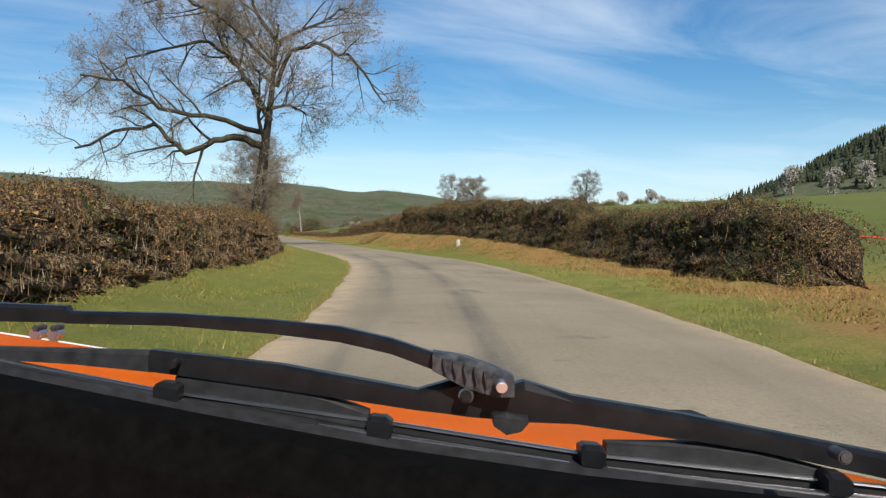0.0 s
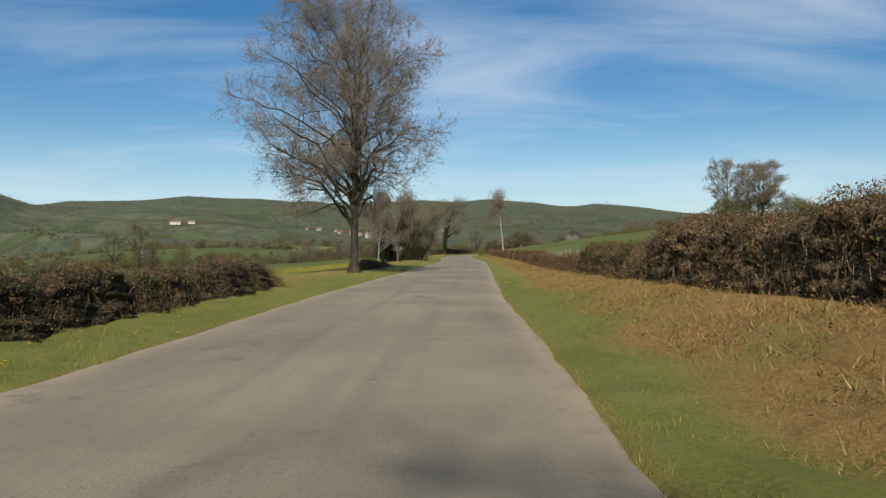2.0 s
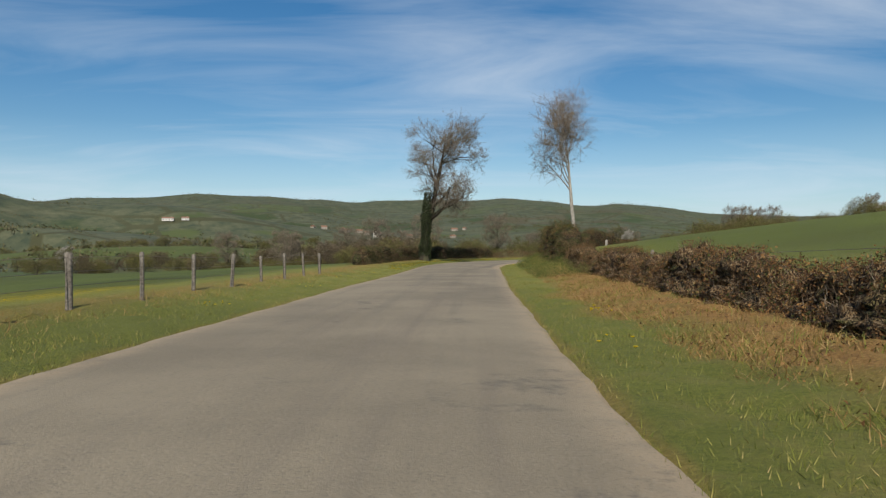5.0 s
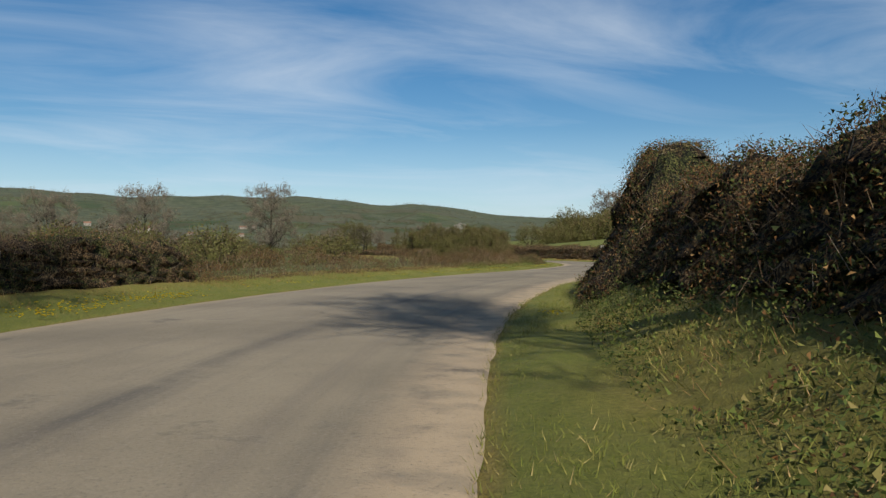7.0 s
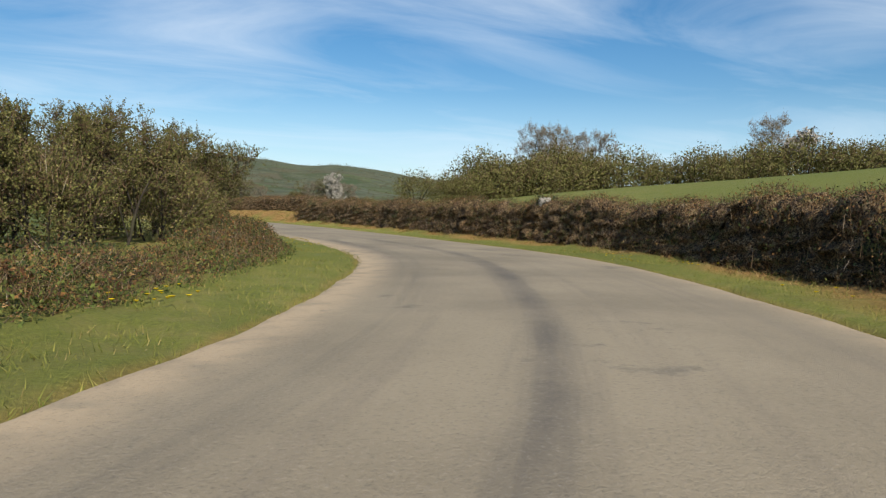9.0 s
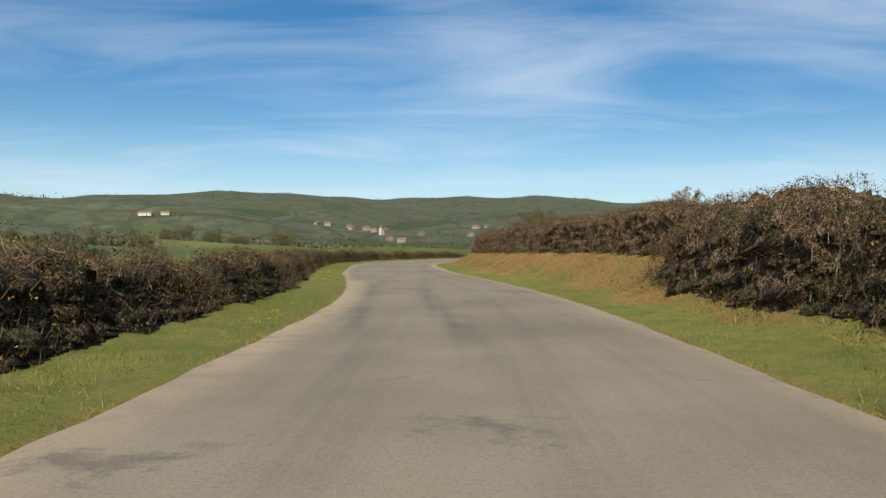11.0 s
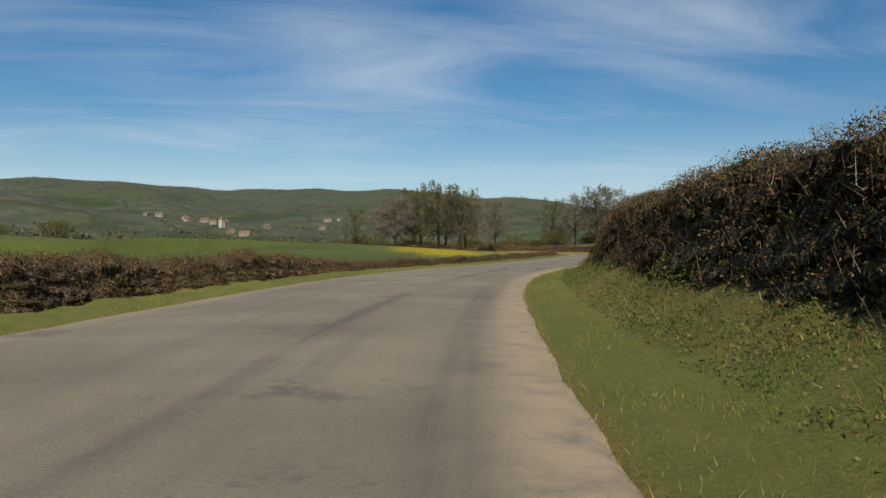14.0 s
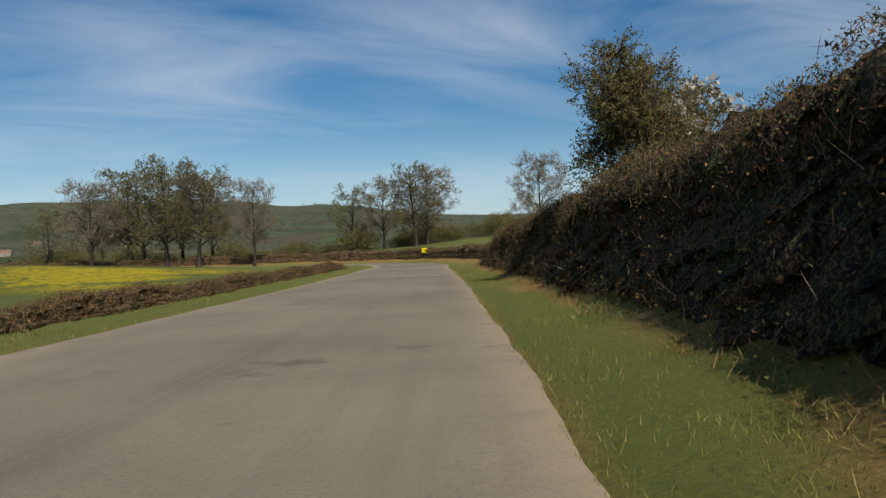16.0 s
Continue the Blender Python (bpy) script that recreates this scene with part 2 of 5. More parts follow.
def speckled(name, a, b, scale, rough=0.85, relief=0.0):
    m = material(name, rough)
    n = Net(m)
    f = n.noise(scale, 5, 0.6)
    n.colour(n.ramp(f, (0.35, a), (0.65, b)))
    if relief:
        n.bump(f, 0.5, relief)
    return m


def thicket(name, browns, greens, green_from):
    """The inside of a hedge: leaves and bits of twig, brown or green by patches, with the shade in the gaps painted
    near-black.
    """
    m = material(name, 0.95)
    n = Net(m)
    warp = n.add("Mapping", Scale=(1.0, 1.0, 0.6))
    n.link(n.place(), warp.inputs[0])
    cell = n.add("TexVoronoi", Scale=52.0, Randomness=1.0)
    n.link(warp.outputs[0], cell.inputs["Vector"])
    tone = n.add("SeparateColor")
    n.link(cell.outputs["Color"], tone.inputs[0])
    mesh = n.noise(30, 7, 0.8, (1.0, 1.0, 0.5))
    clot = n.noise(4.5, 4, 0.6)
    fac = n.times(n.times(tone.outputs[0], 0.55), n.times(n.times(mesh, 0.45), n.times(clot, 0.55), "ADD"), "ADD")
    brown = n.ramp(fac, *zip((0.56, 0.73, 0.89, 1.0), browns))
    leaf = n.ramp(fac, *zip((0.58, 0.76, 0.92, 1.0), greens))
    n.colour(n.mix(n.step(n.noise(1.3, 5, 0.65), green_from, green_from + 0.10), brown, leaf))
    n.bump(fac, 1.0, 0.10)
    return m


# one hedge heart twice: lighter where sun falls, near-black where shade is painted in
CORE = thicket("lit_brushwood", ((0.010, 0.007, 0.004), (0.095, 0.057, 0.026), (0.26, 0.155, 0.070), (0.42, 0.31, 0.18)), ((0.007, 0.008, 0.003), (0.042, 0.050, 0.014), (0.12, 0.125, 0.036), (0.22, 0.20, 0.07)), 0.54)
SHADED_CORE = thicket("shaded_brushwood", ((0.004, 0.003, 0.002), (0.036, 0.022, 0.010), (0.125, 0.074, 0.032), (0.27, 0.19, 0.10)), ((0.004, 0.005, 0.002), (0.022, 0.028, 0.008), (0.075, 0.085, 0.023), (0.16, 0.155, 0.05)), 0.48)
OLD_WOOD = speckled("weathered_wood", (0.10, 0.085, 0.07), (0.27, 0.24, 0.20), 22)
WIRE = speckled("rusty_wire", (0.12, 0.10, 0.09), (0.22, 0.2, 0.18), 30, 0.6)
WALL = speckled("rendered_wall", (0.30, 0.265, 0.215), (0.42, 0.38, 0.315), 1.2)
ROOF = speckled("clay_tiles", (0.20, 0.11, 0.075), (0.33, 0.20, 0.14), 3.0)
STONE = speckled("limestone", (0.42, 0.39, 0.33), (0.58, 0.55, 0.48), 9, relief=0.01)
DARK = speckled("dark_opening", (0.02, 0.022, 0.025), (0.05, 0.05, 0.055), 4, 0.3)
YELLOW = speckled("yellow_board", (0.75, 0.60, 0.02), (0.82, 0.68, 0.04), 14, 0.5)
RED = speckled("red_tape", (0.65, 0.05, 0.04), (0.75, 0.09, 0.07), 14, 0.4)
BLACK = speckled("black_ink", (0.015, 0.015, 0.015), (0.03, 0.03, 0.03), 14, 0.5)

# ---- the plan: the lane's middle line and width, from start to end ----
ROAD = [
    (-42.1, -89.9, 4.7), (-26.3, -65.3, 4.4), (-16.0, -42.2, 4.1), (-12.2, -30.7, 4.2), (-9.5, -18.2, 4.2),
    (-8.5, -4.9, 4.2), (-7.6, 8.9, 4.5), (-6.0, 26.8, 5.2), (-4.4, 46.9, 5.3), (-1.8, 71.8, 5.1), (1.0, 101.2, 4.8), (3.0, 136.6, 5.0),
    (5.1, 161.2, 5.1), (6.3, 174.5, 5.6), (8.6, 186.4, 6.4), (12.8, 198.0, 6.7), (18.9, 208.9, 6.6), (25.1, 217.0, 6.2),
    (31.0, 223.9, 5.5), (35.8, 230.1, 5.3), (40.2, 237.1, 5.4), (43.5, 246.2, 5.5), (44.4, 258.6, 5.6), (44.9, 272.5, 5.4), (44.4, 292.8, 5.3), (41.2, 315.0, 5.7), (40.1, 336.2, 6.4), (48.2, 372.8, 6.5), (61.8, 399.8, 5.9), (76.5, 432.0, 5.2), (82.5, 448.0, 5.2), (80.0, 464.0, 5.2), (64.0, 482.0, 5.1), (38.0, 502.0, 5.1),
]


def smooth_line(points, per=1.0):
    p = np.array(points, float)
    rows = []
    for i in range(len(p) - 1):
        a, b, c, d = p[max(i - 1, 0)], p[i], p[i + 1], p[min(i + 2, len(p) - 1)]
        ab, bc, cd = (np.linalg.norm((v - u)[:2]) for u, v in ((a, b), (b, c), (c, d)))
        tb, tc = (c - a) * bc / (ab + bc), (d - b) * bc / (bc + cd)
        for u in np.linspace(0, 1, max(2, int(bc / per)), endpoint=False):
            rows.append((2 * u**3 - 3 * u**2 + 1) * b + (u**3 - 2 * u**2 + u) * tb + (3 * u**2 - 2 * u**3) * c + (u**3 - u**2) * tc)
    return np.array(rows + [p[-1]])


LINE = smooth_line(ROAD)
MID, WIDE = LINE[:, :2], LINE[:, 2]
AHEAD = np.gradient(MID, axis=0)
AHEAD /= np.linalg.norm(AHEAD, axis=1)[:, None]
RIGHT = np.c_[AHEAD[:, 1], -AHEAD[:, 0]]
RUN = np.r_[0, np.cumsum(np.linalg.norm(np.diff(MID, axis=0), axis=1))]
RUN -= np.interp(-42.0, MID[:60, 1], RUN[:60])


def smooth(a, b, x):
    u = np.clip((x - a) / (b - a), 0, 1)
    return u * u * (3 - 2 * u)


def on_road(s, side, e):
    """Plan place at s metres along the lane and e metres outside its edge (side 1: right, -1: left)."""
    s = np.atleast_1d(np.asarray(s, float))
    mid = np.c_[np.interp(s, RUN, MID[:, 0]), np.interp(s, RUN, MID[:, 1])]
    out = np.c_[np.interp(s, RUN, RIGHT[:, 0]), np.interp(s, RUN, RIGHT[:, 1])]
    return mid + out * (side * (np.interp(s, RUN, WIDE) / 2 + e))[:, None]


def locate(xy):
    """For plan places: metres along the lane, side and metres outside the edge."""
    s, side, e = (np.empty(len(xy)) for _ in range(3))
    coarse = np.arange(0, len(MID), 6)
    for k in range(0, len(xy), 6000):
        q = xy[k:k + 6000]
        i = coarse[np.argmin(((q[:, None] - MID[coarse][None])**2).sum(2), axis=1)]
        near = np.clip(i[:, None] + np.arange(-5, 6), 0, len(MID) - 1)
        i = near[np.arange(len(q)), np.argmin(((q[:, None] - MID[near])**2).sum(2), axis=1)]
        q = q - MID[i]
        across, along = (q * RIGHT[i]).sum(1), (q * AHEAD[i]).sum(1)
        far = np.where(abs(along) < 1.5, abs(across), np.hypot(across, along))
        s[k:k + 6000], side[k:k + 6000], e[k:k + 6000] = RUN[i], np.where(across > 0, 1, -1), far - WIDE[i] / 2
    return s, side, e


# how high the bank beside the lane stands, and how the fields behind it rise or fall, along the lane
BANK_R = [(-60, 0.3), (0, 0.0), (18, 0.12), (34, 0.75), (60, 0.95), (80, 0.5), (110, 0.1), (198, 0.2), (210, 0.7), (230, 0.95), (246, 0.8), (270, 0.4), (290, 0.1), (330, 0.5), (350, 1.0), (390, 0.8), (420, 0.9), (450, 1.0), (490, 0.3), (600, 0.2)]
BANK_L = [(-60, 0.3), (30, 0.3), (60, 0.1), (200, 0.1), (240, 0.2), (280, 0.2), (320, 0.2), (415, 0.1), (440, -0.3), (500, -0.2), (600, 0.1)]
RISE_R = [(-60, 0.06), (60, 0.07), (100, 0.13), (180, 0.13), (240, 0.14), (318, 0.16), (335, 0.135), (352, 0.06), (375, 0.08), (400, 0.09), (470, 0.06), (505, 0.10), (530, 0.08), (556, -0.02), (600, -0.03)]
RISE_L = [(-60, -0.03), (40, -0.06), (80, -0.085), (200, -0.075), (240, -0.06), (300, -0.03), (335, -0.085), (420, -0.075), (450, -0.045), (485, 0.0), (500, 0.05), (560, 0.05), (600, 0.0)]


def along(table, s):
    t = np.array(table)
    return np.interp(s, t[:, 0], t[:, 1])


# the skyline: bearing and height in degrees over the lane
RIDGE = [(-180, 2.5), (-60, 2.7), (-33, 2.9), (-28, 3.0), (-24, 3.4), (-19, 3.75), (-15, 3.75), (-12, 3.75), (-8, 3.65), (-3, 3.5), (2, 3.4), (6, 3.65), (9, 3.6), (12, 3.35), (15, 3.2), (19, 2.7), (25, 2.2), (32, 2.0), (60, 2.0), (180, 2.5)]
HILLS = [(-185, 600, 150, 80, 11), (-450, 1400, 260, 170, 64), (800, 520, 200, 230, 130), (-860, 1200, 200, 260, 165), (-420, 900, 240, 170, 24), (500, 1500, 500, 300, 18)]


def wobble(x, y, scale, seed=0.0):
    """A cheap rolling field of hummocks between -1 and 1."""
    u, v = x / scale, y / scale
    return (np.sin(u * 1.3 + 1.7 * np.sin(v * 0.9 + seed)) + np.sin(v * 1.1 + 1.3 * np.sin(u * 1.4 + seed * 2.1)) + 0.6 * np.sin(2.7 * u + 3.1 * v + seed)) / 2.6


def ground_z(x, y):
    x, y = np.atleast_1d(np.asarray(x, float)), np.atleast_1d(np.asarray(y, float))
    s, side, e = locate(np.c_[x, y])
    right = side > 0
    bank = np.where(right, along(BANK_R, s), along(BANK_L, s))
    rise = np.where(right, along(RISE_R, s), along(RISE_L, s))
    # the falling side evens out away from the lane
    rise = np.where(right, rise, rise + (-0.068 - rise) * smooth(45, 140, e))
    ee = np.maximum(e, 0)
    z = 0.05 * smooth(0, 0.5, ee) + bank * smooth(0.9, 2.8, ee)
    z += rise * 120 * (1 - np.exp(-np.maximum(ee - 3.5, 0) / 120))
    z += smooth(2, 30, ee) * 0.35 * wobble(x, y, 23)
    r = np.hypot(x - 20, y - 250)
    valley = smooth(140, 700, ee) * np.where(right, 4, -14)
    turn = np.arctan2(x - 20, y - 250)
    crest = 57.6 * along(RIDGE, np.degrees(turn)) + 5 * np.sin(turn * 23 + 0.7) + 4 * np.sin(turn * 41 + 2) + 2.5 * np.sin(turn * 77)
    ring = smooth(900, 3300, r) * (crest + 10) + smooth(600, 1500, r) * 15 * wobble(x, y, 240, 2.0)
    z += valley + ring
    for cx, cy, sx, sy, h in HILLS:
        z += h * np.exp(-(((x - cx) / sx)**2 + ((y - cy) / sy)**2)) * smooth(20, 120, ee)
    return z


def mesh_of(name, verts, faces, mat, parent=None, shade=False):
    """One mesh object from arrays of corners and of faces with one number of corners."""
    verts, faces = np.asarray(verts, np.float32), np.asarray(faces, np.int32)
    me = bpy.data.meshes.new(name)
    me.vertices.add(len(verts))
    me.vertices.foreach_set("co", verts.ravel())
    k = faces.shape[1]
    me.loops.add(faces.size)
    me.loops.foreach_set("vertex_index", faces.ravel())
    me.polygons.add(len(faces))
    me.polygons.foreach_set("loop_start", np.arange(0, faces.size, k, dtype=np.int32))
    if shade:
        me.polygons.foreach_set("use_smooth", np.ones(len(faces), bool))
    me.materials.append(mat)
    me.update(calc_edges=True)
    ob = new(name, me)
    ob.parent = parent
    return ob


def attribute(ob, name, values):
    a = ob.data.attributes.new(name, "FLOAT", "POINT")
    a.data.foreach_set("value", np.asarray(values, np.float32))


def sheet(nx, ny):
    i = np.arange(nx * ny).reshape(nx, ny)
    return np.stack([i[:-1, :-1], i[1:, :-1], i[1:, 1:], i[:-1, 1:]], -1).reshape(-1, 4)


# ---- the ground: one sheet to the horizon, fine near the lane ----
def stretch(low, high, step, reach, n):
    out = np.geomspace(step * 2, reach, n)
    return np.r_[(low - np.cumsum(np.diff(np.r_[0, out])))[::-1], np.arange(low, high, step), high + np.cumsum(np.diff(np.r_[0, out]))]


def build_ground():
    xs, ys = stretch(-70, 130, 1.1, 4000, 100), stretch(-70, 530, 1.3, 3900, 100)
    X, Y = (q.ravel() for q in np.meshgrid(xs, ys, indexing="ij"))
    s, side, e = locate(np.c_[X, Y])
    Z = ground_z(X, Y) - 0.30 * (1 - smooth(3.3, 4.7, e)) - 0.25 * (1 - smooth(-1.5, 0.6, e))
    ob = mesh_of("ground", np.c_[X, Y, Z], sheet(len(xs), len(ys)), SOIL, shade=True)
    far = smooth(60, 170, e) * (1 - 0.9 * np.exp(-(((X + 185) / 150)**2 + ((Y - 560) / 60)**2)**2))
    dry = (1 - smooth(3.0, 6.0, e)) * np.where(side > 0, 0.9, 0.4)
    gold = (side < 0) * smooth(5, 9, e) * (1 - smooth(45, 70, e)) * smooth(60, 90, s) * (1 - smooth(180, 210, s)) * 1.0
    gold += np.exp(-(((X - 62) / 7)**2 + ((Y - 441) / 13)**2)**2) * 2.5
    gold += (side > 0) * (1 - smooth(14, 24, e)) * smooth(5, 7, e) * smooth(80, 95, s) * (1 - smooth(120, 140, s)) * 0.6
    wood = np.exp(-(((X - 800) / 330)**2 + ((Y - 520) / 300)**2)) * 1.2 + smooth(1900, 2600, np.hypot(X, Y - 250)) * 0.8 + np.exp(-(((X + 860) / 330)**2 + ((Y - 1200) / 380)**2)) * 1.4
    # pasture thins on the right: sunlight on that slope is put into the colour
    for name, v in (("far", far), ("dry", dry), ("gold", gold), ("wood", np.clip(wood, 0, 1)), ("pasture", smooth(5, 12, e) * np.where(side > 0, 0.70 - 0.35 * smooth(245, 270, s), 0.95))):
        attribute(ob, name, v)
    tagged(ob, "green meadows and patchwork farmland rolling to wooded hills", "ground", kind="structure")


build_ground()


def build_road():
    s = np.arange(RUN[0] + 1, RUN[-1] - 1, 0.5)
    cuts = np.r_[-1.0, -0.97, np.linspace(-0.94, 0.94, 47), 0.97, 1.0]
    rows, track, grit = [], [], []
    half = np.interp(s, RUN, WIDE) / 2
    mid = np.c_[np.interp(s, RUN, MID[:, 0]), np.interp(s, RUN, MID[:, 1])]
    out = np.c_[np.interp(s, RUN, RIGHT[:, 0]), np.interp(s, RUN, RIGHT[:, 1])]
    bend = np.gradient(np.unwrap(np.arctan2(AHEAD[:, 1], AHEAD[:, 0])), RUN)
    bend = np.interp(s, RUN, np.convolve(bend, np.ones(15) / 15, "same"))
    for c in cuts:
        edge = (abs(c) > 0.96) * (0.02 * np.sin(s * 1.9 + c * 9) + 0.03 * np.sin(s * 0.43 + c * 5) + 0.015 * np.sin(s * 4.7))
        p = mid + out * (c * half + np.sign(c) * edge)[:, None]
        rows.append(np.c_[p, 0.045 * (1 - c * c) - 0.05 * (abs(c) > 0.99) + 0 * s])
        line = np.clip(-bend * 120, -1, 1) * 0.46 + 0.08
        line = line + 0.06 * np.sin(s * 0.05)
        near = np.minimum(abs(c - line - 0.24), abs(c - line + 0.28) * 1.25)
        track.append(np.exp(-(near / 0.085)**2) * (0.30 + 0.70 * smooth(0.0025, 0.0065, abs(bend))))
        inner = smooth(0.70, 0.92, -c * np.sign(bend)) * smooth(0.001, 0.005, abs(bend))
        grit.append(np.maximum(inner, smooth(0.78, 1.0, abs(c)) * 0.7))
    ob = mesh_of("road", np.array(rows).reshape(-1, 3), sheet(len(cuts), len(s))[:, ::-1], ASPHALT, shade=True)
    attribute(ob, "track", np.array(track).ravel())
    attribute(ob, "grit", np.array(grit).ravel())
    attribute(ob, "run", np.tile(s, len(cuts)))
    attribute(ob, "across", np.array([c * half for c in cuts]).ravel())
    tagged(ob, "narrow worn grey asphalt country lane with gritty edges", "road", kind="structure")


build_road()


def green_bank(s):
    """Where brambles and nettles take over the bank on the right."""
    return smooth(195, 206, s) * (1 - smooth(248, 260, s)) + smooth(392, 404, s) * (1 - smooth(430, 445, s))


def build_verge(side, name):
    """The grass strip and low bank beside the lane, out to four and a half metres."""
    s = np.arange(RUN[0] + 2, RUN[-1] - 2, 0.45)
    es = np.r_[-0.25, 0.0, 0.12, np.arange(0.3, 4.6, 0.22)]
    v, dry = [], []
    for e in es:
        p = on_road(s, side, e + 0.05 * np.sin(s * 0.8) * (0 < e < 3) + 0.03 * np.sin(s * 2.9) * (0 <= e < 3))
        z = ground_z(p[:, 0], p[:, 1]) + 0.03 * wobble(p[:, 0], p[:, 1], 0.3) * (e > 0.1) + 0.045 * wobble(p[:, 0], p[:, 1], 0.75, 3) * (e > 0.3) + 0.04 * wobble(p[:, 0], p[:, 1], 0.21, 5) * (e > 0.9)
        z += -0.10 * (e < 0) - 0.02 * (e == 0) - 0.12 * smooth(3.9, 4.6, e)
        v.append(np.c_[p, z])
        amount = smooth(0.8, 1.8, e + 0.35 * np.sin(s * 0.35) + 0.3 * np.sin(s * 1.3)) if side > 0 else 0.4 * smooth(1.6, 3, e) + 0 * s
        dry.append(np.maximum(amount * (1 - 0.75 * green_bank(s) * (side > 0)), 0.4 * (e < 0.1)))
    f = sheet(len(es), len(s))
    ob = mesh_of(name, np.array(v).reshape(-1, 3), f[:, ::-1] if side > 0 else f, SOIL, shade=True)
    attribute(ob, "dry", np.array(dry).ravel())
    tagged(ob, "grassy verge and low bank with dry stalks beside the lane", "verge", kind="structure")


build_verge(1, "verge_right")
build_verge(-1, "verge_left")

# ---- plants ----
def thing(name, x, y, z, label, category, group="", kind=""):
    ob = new(name)
    ob.location = (x, y, z)
    return tagged(ob, label, category, group, kind)


def prisms(a, b, ra):
    """Three-sided twigs that taper from a to a point at b."""
    d = b - a
    d /= np.maximum(np.linalg.norm(d, axis=1), 1e-6)[:, None]
    u = np.cross(d, np.where(abs(d[:, 2:]) > 0.9, [[1.0, 0, 0]], [[0, 0, 1.0]]))
    u /= np.linalg.norm(u, axis=1)[:, None]
    w = np.cross(d, u)
    r = np.broadcast_to(ra, len(a))[:, None]
    v = np.stack([a + (u * math.cos(t) + w * math.sin(t)) * r for t in (0.0, 2.0944, 4.1888)] + [b], 1).reshape(-1, 3)
    i = np.arange(len(a))[:, None] * 4
    f = np.stack([np.concatenate([i + k, i + (k + 1) % 3, i + 3], 1) for k in range(3)], 1).reshape(-1, 3)
    return v, f


def flakes(p, size, rng, upright=0.0):
    """Small bent leaves at the places p, turned every way."""
    n = len(p)
    d = rng.normal(size=(n, 3))
    d[:, 2] += upright
    d /= np.linalg.norm(d, axis=1)[:, None]
    w = np.cross(d, rng.normal(size=(n, 3)))
    w /= np.linalg.norm(w, axis=1)[:, None]
    s = (size * rng.uniform(0.6, 1.4, n))[:, None]
    up = np.cross(d, w) * s * 0.18
    v = np.stack([p, p + d * s * 0.5 + w * s * 0.32 + up, p + d * s, p + d * s * 0.5 - w * s * 0.32 + up], 1).reshape(-1, 3)
    return v, np.arange(4 * n).reshape(n, 4)


def leaflets(p, size, rng):
    """Small three-cornered leaves at the places p, turned every way."""
    n = len(p)
    d, w = rng.normal(size=(2, n, 3)) * size * 0.55
    return np.stack([p - d * 0.5, p + d * 0.5 + w * 0.4, p + d * 0.3 - w * 0.5], 1).reshape(-1, 3), np.arange(3 * n).reshape(n, 3)


